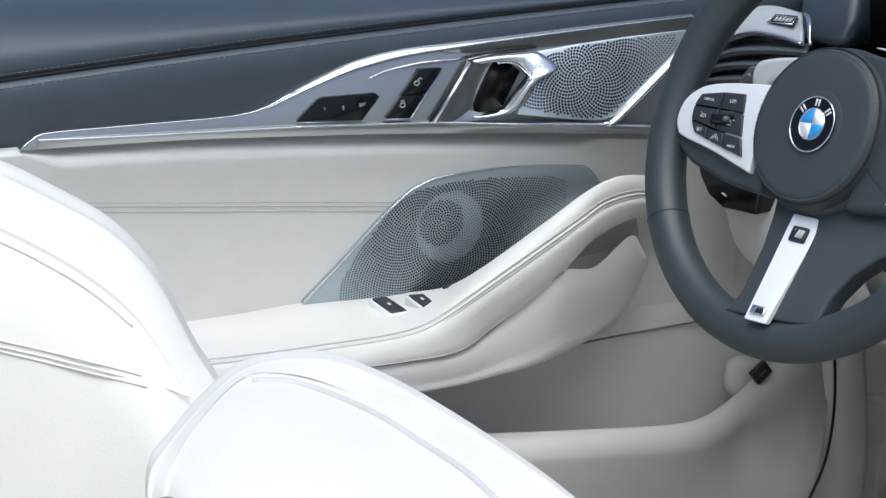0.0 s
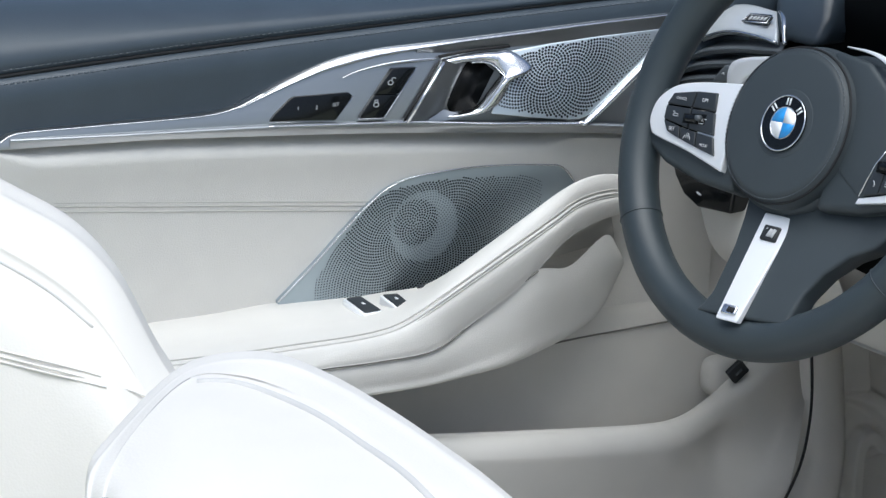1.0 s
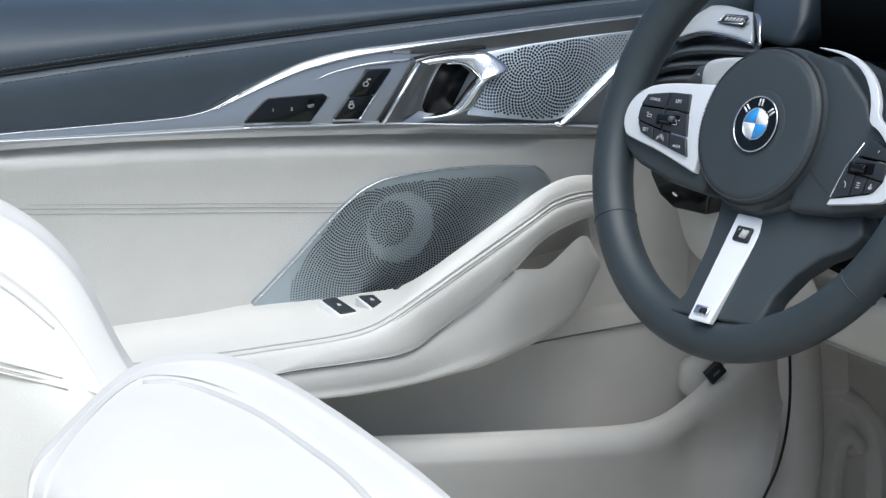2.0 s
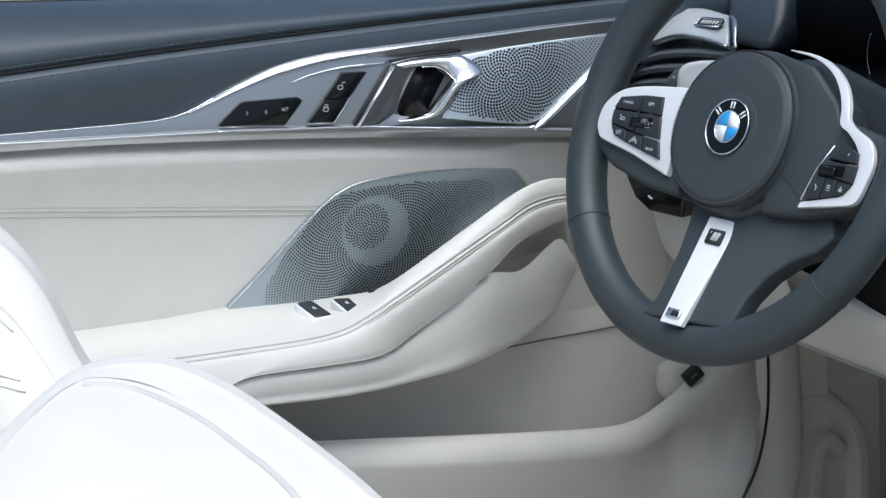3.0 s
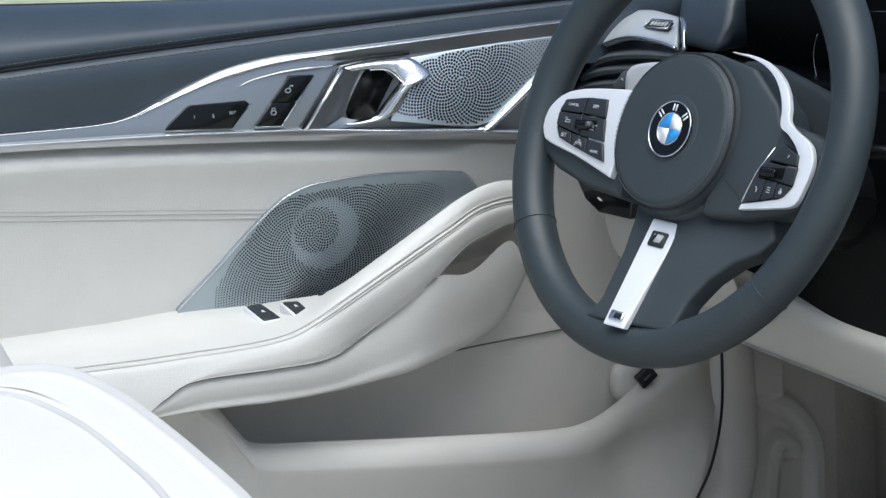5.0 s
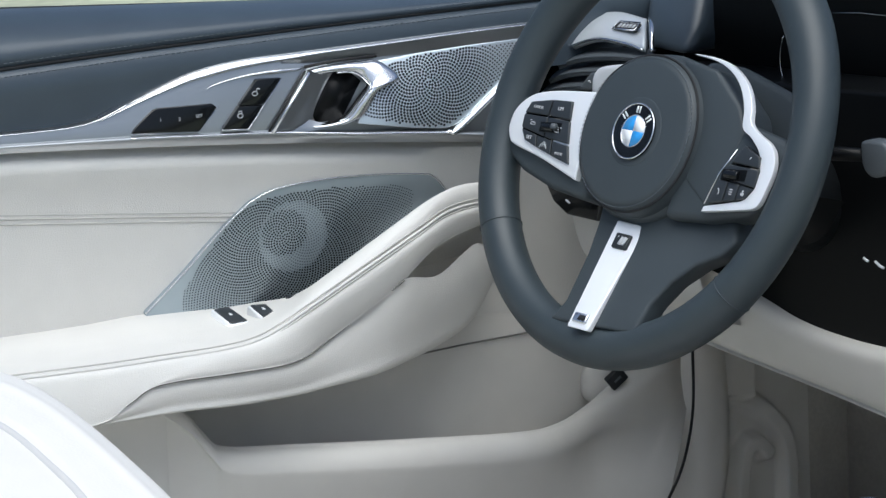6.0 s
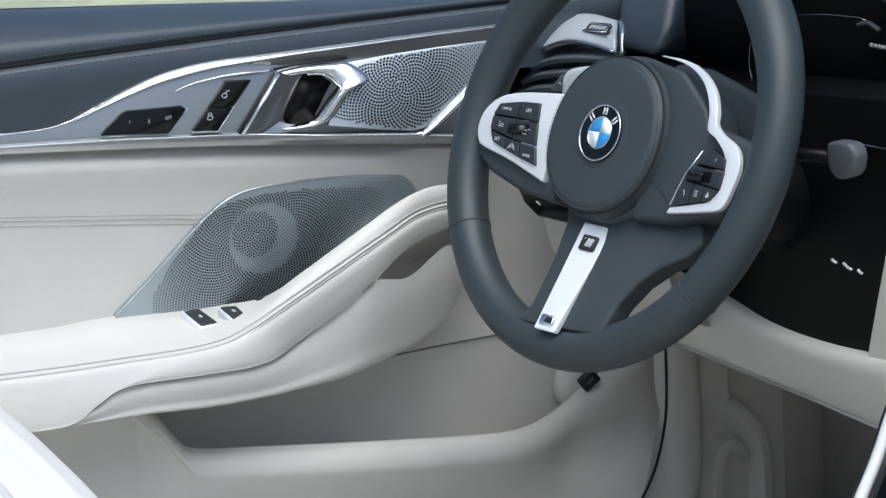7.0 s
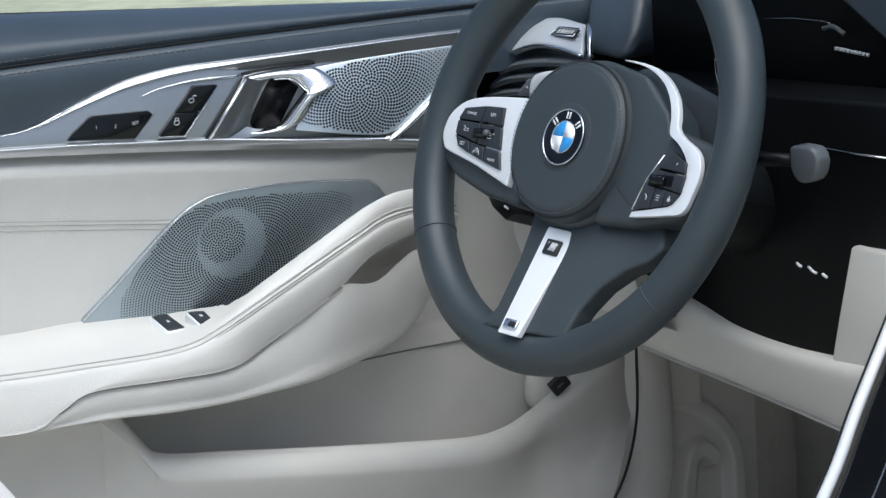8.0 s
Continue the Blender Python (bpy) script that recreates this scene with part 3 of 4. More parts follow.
WHEEL.translation = (1.52009, 1.416, 0.80)
wheel = thing("steering_wheel", WHEEL, "three-spoke dark leather steering wheel with silver inserts", "steering wheel")


def ring(r, z=0.0, n=96, start=0.0):
    return [(r * math.cos(start + 2 * math.pi * i / n), r * math.sin(start + 2 * math.pi * i / n), z) for i in range(n)]


angles = [2 * math.pi * i / 128 for i in range(128)]
grip = [0.0172 + 0.0016 * sum(math.exp(-((math.degrees(a) - c + 180) % 360 - 180) ** 2 / 350) for c in (42, 138)) for a in angles]
rim = part("rim", tube(ring(0.1695, 0, 128), grip, 20, closed=True), GRIP, wheel, "thick dark leather rim")
for d in (214, 322):
    a = radians(d)
    c, t = np.array((0.1695 * math.cos(a), 0.1695 * math.sin(a), 0)), np.array((math.cos(a), math.sin(a), 0))
    part("seam", tube([c + 0.0174 * (t * math.cos(s) + np.array((0, 0, 1)) * math.sin(s)) for s in np.linspace(0, 2 * math.pi, 25)[:-1]], 0.0006, 5, closed=True), HUB, rim)
part("inner_stitching", dashes(ring(0.1545, 0.004, 160), 0.006, 0.004, 0.0009), HOLE, rim)


def dome(outline, z0, z1, steps=6, inset=0.25):
    """A softly domed pad over an outline."""
    o = np.array(outline)
    c = o.mean(0)
    rows = []
    for i, (k, z) in enumerate([(1.0, z0)] + [(1 - inset * (1 - math.cos(a)) - 0.0, z0 + (z1 - z0) * math.sin(a)) for a in np.linspace(0.15, math.pi / 2, steps)] + [(0.4, z1 + 0.0008), (0.02, z1 + 0.001)]):
        p = c + (o - c) * k
        rows.append([(*q, z) for q in p] + [(*p[0], z)])
    return grid(rows)


BAG = [(0.0665 * math.cos(a) * (1 - 0.03 * math.cos(2 * a)), 0.0655 * math.sin(a)) for a in np.linspace(0, 2 * math.pi, 65)[:-1]]
hub = part("hub", plate([(x * 1.08, y * 1.05) for x, y in BAG], -0.060, 0.002), HUB, wheel, "black wheel hub", bevel=0.008, angle=20)
pad = part("airbag_pad", dome(BAG, 0.000, 0.0175, 8, 0.16), HUB, wheel, "round black airbag cover")
part("pad_stitching", dashes([(x * 0.925, y * 0.925, 0.0165) for x, y in BAG] + [(BAG[0][0] * 0.925, BAG[0][1] * 0.925, 0.0165)], 0.0036, 0.0026, 0.00036), THREAD_DARK, pad)
part("pad_groove", tube([(x * 0.965, y * 0.965, 0.0118) for x, y in BAG], 0.0011, 6, closed=True), HOLE, pad)
E_ = (0.003, 0.0)
dish = part("emblem_dish", plate([(E_[0] + 0.030 * math.cos(a), E_[1] + 0.030 * math.sin(a)) for a in np.linspace(0, 6.283185, 49)[:-1]], 0.010, 0.0185), HUB, pad, bevel=0.003, angle=20)
disc = lambda r, n=48: [(E_[0] + r * math.cos(a), E_[1] + r * math.sin(a)) for a in np.linspace(0, 2 * math.pi, n + 1)[:-1]]
emblem = part("emblem", plate(disc(0.0222), 0.0175, 0.0205), PIANO, wheel, "round black, blue and white badge", bevel=0.0008)
part("emblem_ring", tube([(*p, 0.0205) for p in disc(0.0222)], 0.0008, 6, closed=True), SATIN, emblem)
part("emblem_ring", tube([(*p, 0.0207) for p in disc(0.0128)], 0.0005, 6, closed=True), SATIN, emblem)
for k in range(4):
    q = [(E_[0], E_[1])] + [(E_[0] + 0.0126 * math.cos(a), E_[1] + 0.0126 * math.sin(a)) for a in np.linspace(k * math.pi / 2, (k + 1) * math.pi / 2, 13)]
    part("quadrant", plate(q, 0.0203, 0.0209), BLUE if k % 2 else ENAMEL, emblem)
for a in (140, 90, 40):
    for j in (-1, 1):
        x, y = E_[0] + 0.0174 * math.cos(radians(a + 5 * j)), E_[1] + 0.0174 * math.sin(radians(a + 5 * j))
        m = part("mark", plate([(-0.0007, -0.0028), (0.0007, -0.0028), (0.0007, 0.0028), (-0.0007, 0.0028)], 0.0203, 0.0209), ENAMEL, emblem)
        m.matrix_local = pose(x, y, 0, 0, 0, a - 90)

# line symbols on the switches, in millimetres about each switch
SYMBOLS = {(-1, 2): [[(-3, -2), (-2, 0.5), (2, 0.5), (3, -2), (-3, -2)], [(-1.5, 1.8), (1.5, 1.8)], [(3.2, 2), (5, 2)]],
           (-1, 3): [[(-4, -1), (-3, 1), (1, 1), (2, -1), (-4, -1)], [(-5, 2.4), (-3, 2.4)]],
           (-1, 5): [[(-4, -3), (-2.4, 0.5)], [(-1.2, -2), (-0.6, 2.4), (1.2, 2.4), (1.8, -2)], [(3, 0.5), (4.4, -3)], [(-0.8, 0), (1.4, 0)]],
           (1, 0): [[(2, -1), (3, 1)]], (1, 1): [[(-8, 0), (-6, 1.6), (-6, -1.6), (-8, 0)]],
           (1, 2): [[(-1.5, 2.2), (-0.2, 1.5), (0.6, -0.6), (0.2, -2.2)]], (1, 3): [[(-1.8, 1.8), (1.4, 1.8)], [(-1.8, 0), (1.4, 0)], [(-1.8, -1.8), (1.4, -1.8)]], (1, 4): [[(0, -2), (0.2, 2)], [(-1.2, 0), (-1, -2), (1, -2), (1.4, 0)]]}

# side spokes
for s in (-1, 1):
    arm_ = part("side_spoke", plate([(s * x, y) for x, y in ((0.05, 0.030), (0.10, 0.024), (0.158, 0.014), (0.160, -0.030), (0.13, -0.046), (0.09, -0.056), (0.045, -0.060))], -0.022, 0.006), HUB, wheel, "black spoke behind the switches", bevel=0.006, angle=20)
    out = [(0.058, 0.0270), (0.100, 0.0235), (0.1260, 0.0190), (0.1400, 0.0125), (0.1500, 0.0020), (0.1525, -0.0120), (0.1480, -0.0220), (0.1400, -0.0270), (0.106, -0.0335), (0.0800, -0.0400), (0.056, -0.0465)]
    if s > 0:
        outer = [(0.0330, 0.0700), (0.0560, 0.0690), (0.0740, 0.0652), (0.0905, 0.0570), (0.1030, 0.0465), (0.1120, 0.0335), (0.1165, 0.0228), (0.1255, 0.0166), (0.1400, 0.0105), (0.1480, 0.0030), (0.1520, -0.0090), (0.1500, -0.0240), (0.1445, -0.0388), (0.1250, -0.0440), (0.0907, -0.0500)]
        inner = [(0.0922, -0.0455), (0.1180, -0.0390), (0.1310, -0.0345), (0.1370, -0.0210), (0.1370, -0.0060), (0.1310, 0.0035), (0.1200, 0.0120), (0.1095, 0.0175), (0.1055, 0.0295), (0.0970, 0.0430), (0.0850, 0.0545), (0.0700, 0.0625), (0.0530, 0.0670), (0.0310, 0.0692)]
        out = [tuple(q) for q in spline(outer, 70)] + [tuple(q) for q in spline(inner, 70)]
    else:
        out = [(-x, y) for x, y in out]
    silver = part("silver_insert", plate([tuple(q) for q in spline(out, 60)] if s < 0 else out, -0.002 if s < 0 else 0.0075, 0.0125), SILVER, arm_, "satin silver insert", bevel=0.0012 if s > 0 else 0.0018, angle=25)
    for v in silver.data.vertices:
        v.co.z -= 0.15 * max(0.0, v.co.y - 0.026)
    if s < 0:
        cells = [[(-0.0820, 0.0155), (-0.1040, 0.0145), (-0.1045, 0.0010), (-0.0790, 0.0005)], [(-0.1055, 0.0142), (-0.1300, 0.0100), (-0.1345, 0.0005), (-0.1060, 0.0008)],
                 [(-0.0785, -0.0010), (-0.1045, -0.0005), (-0.1030, -0.0170), (-0.0735, -0.0190)], [(-0.1060, -0.0005), (-0.1345, -0.0010), (-0.1335, -0.0120), (-0.1045, -0.0165)],
                 [(-0.0730, -0.0205), (-0.0920, -0.0190), (-0.0890, -0.0310), (-0.0670, -0.0350)], [(-0.0935, -0.0188), (-0.1120, -0.0168), (-0.1090, -0.0265), (-0.0905, -0.0305)], [(-0.1132, -0.0165), (-0.1330, -0.0132), (-0.1260, -0.0220), (-0.1105, -0.0262)]]
    else:
        cells = [[(0.1100, -0.0090), (0.1190, 0.0050), (0.1370, -0.0020), (0.1385, -0.0100)], [(0.1035, -0.0210), (0.1090, -0.0110), (0.1395, -0.0120), (0.1390, -0.0250)],
                 [(0.0975, -0.0430), (0.1020, -0.0235), (0.1120, -0.0240), (0.1110, -0.0400)], [(0.1120, -0.0398), (0.1130, -0.0242), (0.1240, -0.0250), (0.1235, -0.0368)], [(0.1245, -0.0366), (0.1250, -0.0252), (0.1385, -0.0262), (0.1325, -0.0345)]]
    back = np.array([p for c in cells for p in c])
    hull = sorted(cells[0] + cells[-1] + cells[1] + cells[-2] + (cells[3] if s < 0 else cells[2]), key=lambda p: math.atan2(p[1] - back[:, 1].mean(), p[0] - back[:, 0].mean()))
    part("switch_well", plate(hull, 0.008, 0.0132), PIANO, arm_, "gloss black switch well")
    for c in cells:
        cc = np.array(c).mean(0)
        sw = part("switch", plate(c, 0.010, 0.0148), KEY, arm_, bevel=0.0008, angle=25)
        text = {(-1, 0): "LIM", (-1, 1): "CANCEL", (-1, 6): "SET", (-1, 4): "MODE"}.get((s, cells.index(c)))
        if text:
            words("lettering", text, 0.0044 if len(text) < 4 else 0.0032, pose(cc[0], cc[1] - (0.002 if text == "MODE" else 0), 0.0151), PRINT, sw)
            continue
        for line in SYMBOLS.get((s, cells.index(c)), ()):
            part("symbol", tube([(cc[0] + x * 0.001, cc[1] + y * 0.001, 0.0150) for x, y in line], 0.00042, 5), PRINT, sw)
    x, y = (0.119, -0.018) if s > 0 else (-0.096, -0.008)
    part("roller_slot", plate([(x - 0.016, y + 0.0030), (x + 0.010, y + 0.0050), (x + 0.010, y - 0.0040), (x - 0.015, y - 0.0055)], 0.0130, 0.0152), DEEP, arm_, "recessed roller slot", bevel=0.0006)
    part("roller", tube([(x - 0.0105, y - 0.001, 0.0155), (x + 0.0035, y - 0.0005, 0.0155)], 0.0036, 16), PIANO, arm_, "ribbed black thumb roller", bevel=0.001)
for s in (1,):
    part("shoulder", plate([(s * x, y) for x, y in ((0.02, 0.066), (0.06, 0.060), (0.096, 0.034), (0.108, 0.014), (0.100, -0.020), (0.09, -0.048), (0.06, -0.03))], -0.03, 0.007), HUB, hub, bevel=0.004, angle=20)
part("bezel_line", tube([(0.0930, -0.0440, 0.0135), (0.1010, -0.0190, 0.0145), (0.1120, 0.0010, 0.0140)], 0.0007, 6), SATIN, hub)

part("thumb_knob", tube([(-0.0925, -0.0075, 0.0150), (-0.0925, -0.0075, 0.0192)], (0.0030, 0.0022), 14), SLAT, hub, "small ribbed knob")

# lower spoke
spoke = part("lower_spoke", plate([(-0.040, -0.045), (0.108, -0.045), (0.119, -0.066), (0.110, -0.079), (0.090, -0.0900), (0.073, -0.1070), (0.062, -0.1280), (0.060, -0.148), (0.058, -0.1530), (-0.038, -0.158), (-0.033, -0.152), (-0.028, -0.140), (-0.028, -0.100), (-0.032, -0.075)], -0.016, 0.004), HUB, wheel, "black lower spoke", bevel=0.006, angle=20)
for v in spoke.data.vertices:
    v.co.z += -0.0075 + (-0.069 - v.co.y) * 0.22
SP = [(-0.0070, -0.0690, 0.0010), (0.0215, -0.0690, -0.0045), (0.0165, -0.1600, 0.0220), (-0.0040, -0.1600, 0.0250)]
me = mesh("insert", SP + [(x, y, z - 0.006) for x, y, z in SP], [(0, 3, 2, 1), (4, 5, 6, 7), (0, 1, 5, 4), (1, 2, 6, 5), (2, 3, 7, 6), (3, 0, 4, 7)], smooth=False)
ins = part("spoke_insert", me, SILVER, spoke, "bright silver spoke insert", bevel=0.0012)


def on_insert(x, y):
    return -0.0015 + (-0.069 - y) / 0.091 * 0.025


for name, x, y, w, h, mt in (("heating_button", 0.0072, -0.0850, 0.0075, 0.0065, BLACK), ("badge", 0.0060, -0.1515, 0.0070, 0.0042, SATIN)):
    b = part(name, box(-w, w, -h, h, -0.004, 0.0022), mt, ins, "small black button" if mt is BLACK else "small chrome badge", bevel=0.0015, angle=20)
    b.matrix_local = pose(x, y, on_insert(x, y), -15, 10, 0)
    for k in range(3):
        q = part("symbol", box(-0.0014, 0.0014, -h * 0.55, h * 0.55, 0.002, 0.0027), PRINT if mt is BLACK else HOLE, ins)
        q.matrix_local = pose(x + (k - 1) * w * 0.5, y, on_insert(x, y), -15, 10, -14)
part("column_shroud", plate([(-0.02, 0.055), (0.0, 0.0745), (0.036, 0.0738), (0.062, 0.0672), (0.090, 0.0600), (0.114, 0.0510), (0.114, 0.035), (0.104, 0.010), (0.08, -0.03), (-0.02, -0.03)], -0.056, -0.040), HUB, wheel, "dark shroud behind the wheel", bevel=0.006, angle=20)
part("column", tube([(0, 0.0, -0.03), (0, 0.0, -0.20)], 0.045, 24), BLACK, wheel, "black steering column shroud")

# ---- dashboard ----
dash = thing("dashboard", Matrix(), "black and ivory dashboard with an aluminium air vent", "dashboard")
part("upper_body", box(1.82, 2.2, 0.2, 1.76, 0.70, 0.86), BLACK, dash, "black dashboard body", bevel=0.03)
HOODP = [(1.660, 0.83), (1.650, 0.875), (1.640, 0.93), (1.590, 0.94), (1.575, 0.885), (1.583, 0.850), (1.600, 0.826)]
bm = prism([(y, z) for y, z in HOODP], 1.74, 1.80)
for v in bm.verts:
    v.co = (v.co.y, v.co.x, v.co.z)
for v in bm.verts:
    d = 0.65 * (v.co.z - 0.83)
    v.co.x, v.co.y, v.co.z = v.co.x + d, v.co.y + 1.05 * d, v.co.z - 0.17 * d
bmesh.ops.recalc_face_normals(bm, faces=bm.faces)
part("hood_side", bm, NAVY, dash, "dark leather side of the instrument hood", bevel=0.012, angle=20)
# Unseen slab above the instruments, added to shade dash and knee panel.
part("hood_top", box(1.66, 2.20, 1.375, 1.58, 0.925, 0.955), NAVY, dash, "unseen instrument hood that shades the dashboard", bevel=0.012)
part("instrument_screen", box(1.775, 1.80, 1.15, 1.60, 0.79, 0.925), DEEP, dash, "dark gloss instrument screen", bevel=0.003)
part("screen_ring", tube([(1.720, 1.4230 + 0.042 * math.cos(a), 0.8340 + 0.042 * math.sin(a)) for a in np.linspace(-0.55, 0.5, 24)], 0.0004, 5), SATIN, dash, "fine bright dial ring")
part("screen_line", tube([(1.770, 1.455, 0.868), (1.770, 1.42, 0.870), (1.770, 1.385, 0.869), (1.770, 1.375, 0.866)], 0.0006, 5), SATIN, dash)
part("reflection_bead", tube(even([(1.768, 1.385, 0.863), (1.766, 1.372, 0.8655), (1.766, 1.360, 0.860)], 12), 0.0022, 8), SLAT, dash, "small grey control")
bm = prism([(1.374, 0.907), (1.353, 0.889), (1.306, 0.8585), (1.26, 0.832), (1.16, 0.796), (1.16, 0.925), (1.374, 0.925)], 1.755, 1.774)
for v in bm.verts:
    v.co = (v.co.y, v.co.x, v.co.z)
bmesh.ops.recalc_face_normals(bm, faces=bm.faces)
part("display_shroud", bm, NAVY, dash, "dark grey display shroud", bevel=0.004)
for k in range(9):
    part("screen_mark", box(1.768, 1.7705, 1.3705 - 0.0042 * k, 1.3735 - 0.0042 * k, 0.8455 - 0.0004 * k, 0.8485 - 0.0004 * k), PRINT, dash)
PAN = [(1.60, 0.82), (1.60, 0.600), (1.476, 0.600), (1.423, 0.590), (1.359, 0.590), (1.290, 0.590), (1.260, 0.704), (1.24, 0.702), (1.24, 0.82)]
bm = prism(PAN, 1.690, 1.76)
for v in bm.verts:
    v.co = (v.co.y, v.co.x, v.co.z)
bmesh.ops.recalc_face_normals(bm, faces=bm.faces)
black = part("black_panel", bm, DEEP, dash, "gloss black lower instrument panel", bevel=0.004)
for y, z, w in ((1.345, 0.6815, 0.0025), (1.3305, 0.6785, 0.0045), (1.317, 0.6760, 0.0025)):
    part("light_symbol", tube([(1.6885, y + w, z + w * 0.7), (1.6885, y, z), (1.6885, y - w, z - w * 0.3)], 0.0013, 6), ENAMEL, black, "small lit symbol")
part("panel_line", tube([(1.688, 1.335, 0.782), (1.688, 1.28, 0.779), (1.688, 1.24, 0.778)], 0.0008, 6), SATIN, black, "thin bright line")
KNEE = [(1.690, 1.600, 0.668), (1.690, 1.476, 0.638), (1.690, 1.423, 0.6215), (1.690, 1.371, 0.6135), (1.690, 1.312, 0.611), (1.690, 1.20, 0.612)]
KLOW = [(1.700, 1.677, 0.603), (1.700, 1.572, 0.590), (1.700, 1.492, 0.578), (1.700, 1.422, 0.568), (1.700, 1.357, 0.558), (1.700, 1.237, 0.538)]
k0, k1 = np.array(KNEE), np.array(KLOW)
part("knee_panel", loft([k0, k0 + (-0.010, 0, -0.002), k0 * 0.75 + k1 * 0.25 + (-0.016, 0, 0), k0 * 0.2 + k1 * 0.8 + (-0.014, 0, 0), k1 + (-0.006, 0, 0), k1, k1 + (0.13, 0, 0.006)], 50, 4), IVORY, dash, "ivory knee panel under the dashboard")
bm = prism([(1.3080, 0.590), (1.3050, 0.614), (1.2970, 0.6465), (1.2820, 0.7045), (1.2800, 0.7055), (1.150, 0.700), (1.150, 0.580)], 1.6815, 1.72)
for v in bm.verts:
    v.co = (v.co.y, v.co.x, v.co.z)
bmesh.ops.recalc_face_normals(bm, faces=bm.faces)
part("knee_side", bm, IVORY, dash, "ivory panel beside the console", bevel=0.003)
part("column_cover", loft([[(1.66, 1.50, 0.735), (1.66, 1.47, 0.70), (1.66, 1.42, 0.69), (1.66, 1.37, 0.70), (1.66, 1.34, 0.735)], [(1.60, 1.495, 0.755), (1.60, 1.465, 0.73), (1.60, 1.42, 0.722), (1.60, 1.375, 0.73), (1.60, 1.345, 0.755)], [(1.60, 1.48, 0.79), (1.60, 1.45, 0.78), (1.60, 1.42, 0.78), (1.60, 1.39, 0.78), (1.60, 1.36, 0.79)]], 24, 5), DEEP, dash)
part("side_cover", loft([[(1.70, 1.70, 0.78), (1.69, 1.64, 0.775), (1.69, 1.56, 0.77), (1.69, 1.50, 0.77)], [(1.665, 1.68, 0.73), (1.65, 1.63, 0.715), (1.65, 1.57, 0.70), (1.65, 1.50, 0.69)], [(1.66, 1.66, 0.66), (1.645, 1.60, 0.645), (1.645, 1.54, 0.635), (1.645, 1.48, 0.630)], [(1.70, 1.66, 0.62), (1.70, 1.60, 0.61), (1.70, 1.54, 0.60), (1.70, 1.48, 0.60)]], 30, 5), IVORY, dash, "ivory panel beside the steering column")
bm = prism([(1.672, 0.735), (1.669, 0.722), (1.659, 0.706), (1.642, 0.696), (1.600, 0.694), (1.590, 0.735)], 1.628, 1.66)
for v in bm.verts:
    v.co = (v.co.y, v.co.x, v.co.z)
bmesh.ops.recalc_face_normals(bm, faces=bm.faces)
part("light_switch", bm, PIANO, dash, "dark light switch unit", bevel=0.003)
part("switch_symbol", tube([(1.627, 1.6400, 0.7100), (1.627, 1.6375, 0.7085), (1.627, 1.6350, 0.7075)], 0.0009, 6), PRINT, dash)

# air vent
vent = part("vent_frame", box(1.752, 1.80, 1.660, 1.765, 0.76, 0.836), BLACK, dash, "black air vent", bevel=0.006)
COVER = [[(1.700, 1.7313, 0.8227), (1.700, 1.7075, 0.8335), (1.700, 1.6702, 0.8430), (1.700, 1.6334, 0.8412), (1.700, 1.6097, 0.8365)],
         [(1.701, 1.7330, 0.8234), (1.704, 1.7110, 0.8370), (1.714, 1.6840, 0.8540), (1.714, 1.6490, 0.8530), (1.713, 1.6215, 0.8490)],
         [(1.702, 1.7345, 0.8240), (1.708, 1.7140, 0.8400), (1.732, 1.7130, 0.8560), (1.735, 1.6800, 0.8620), (1.735, 1.6424, 0.8575)]]
part("vent_cover", loft(COVER, 30, 5), VENT, vent, "satin aluminium vent cover", solid=0.006)
part("cover_edge", tube(even([(x - 0.001, y, z - 0.001) for x, y, z in COVER[0]], 30), 0.0012, 6), SATIN, vent, "bright lower edge")
part("vent_side", tube(even([(1.735, 1.6400, 0.8580), (1.722, 1.6230, 0.8560), (1.711, 1.6110, 0.8480), (1.703, 1.6030, 0.8340)], 20), np.interp(np.arange(20), (0, 8, 19), (0.0012, 0.0024, 0.0022)), 10), SATIN, vent, "bright vent side edge")
lab = part("vent_label", box(-0.0150, 0.0150, -0.002, 0.0, -0.0050, 0.0050), HOLE, vent, "small framed label", bevel=0.0015)
lab.matrix_local = pose(1.7120, 1.6425, 0.8520, -56, 0, -92)
part("label_frame", tube([(x, -0.0026, z) for x, z in ((-0.0155, -0.0052), (0.0155, -0.0052), (0.0135, 0.0052), (-0.0135, 0.0052))], 0.0008, 6, closed=True), SATIN, lab)
for k in range(5):
    part("label_bar", box(-0.0105 + 0.0046 * k, -0.0078 + 0.0046 * k, -0.0028, -0.0021, -0.0024, 0.0024), PRINT, lab)
for k in range(3):
    x0, z0, y0 = 1.697 - 0.003 * k, 0.8270 - 0.0135 * k, 1.722 + 0.010 * k
    near = np.array([(x0, y0, z0 - 0.0125), (x0 - 0.002, y0 - 0.030, z0 - 0.0040), (x0 - 0.002, y0 - 0.070, z0 + 0.0005), (x0, y0 - 0.120, z0 + 0.0010)])
    blade = part("vent_slat", loft([near + (0.001, 0, -0.0035), near, near + (0.004, 0.002, 0.0025), near + (0.030, 0.022, 0.0040)], 20, 3), SLAT, vent, "dark grey vent slat", solid=0.0015)
    part("slat_edge", tube(even(near + (-0.0004, 0, 0.0004), 24), 0.0006, 6), SLAT, blade)
bm = prism([(1.6330, 0.8060), (1.6300, 0.8110), (1.6180, 0.8220), (1.6090, 0.8215), (1.6120, 0.8070)], 1.642, 1.668)
for v in bm.verts:
    v.co = (v.co.y, v.co.x, v.co.z)
bmesh.ops.recalc_face_normals(bm, faces=bm.faces)
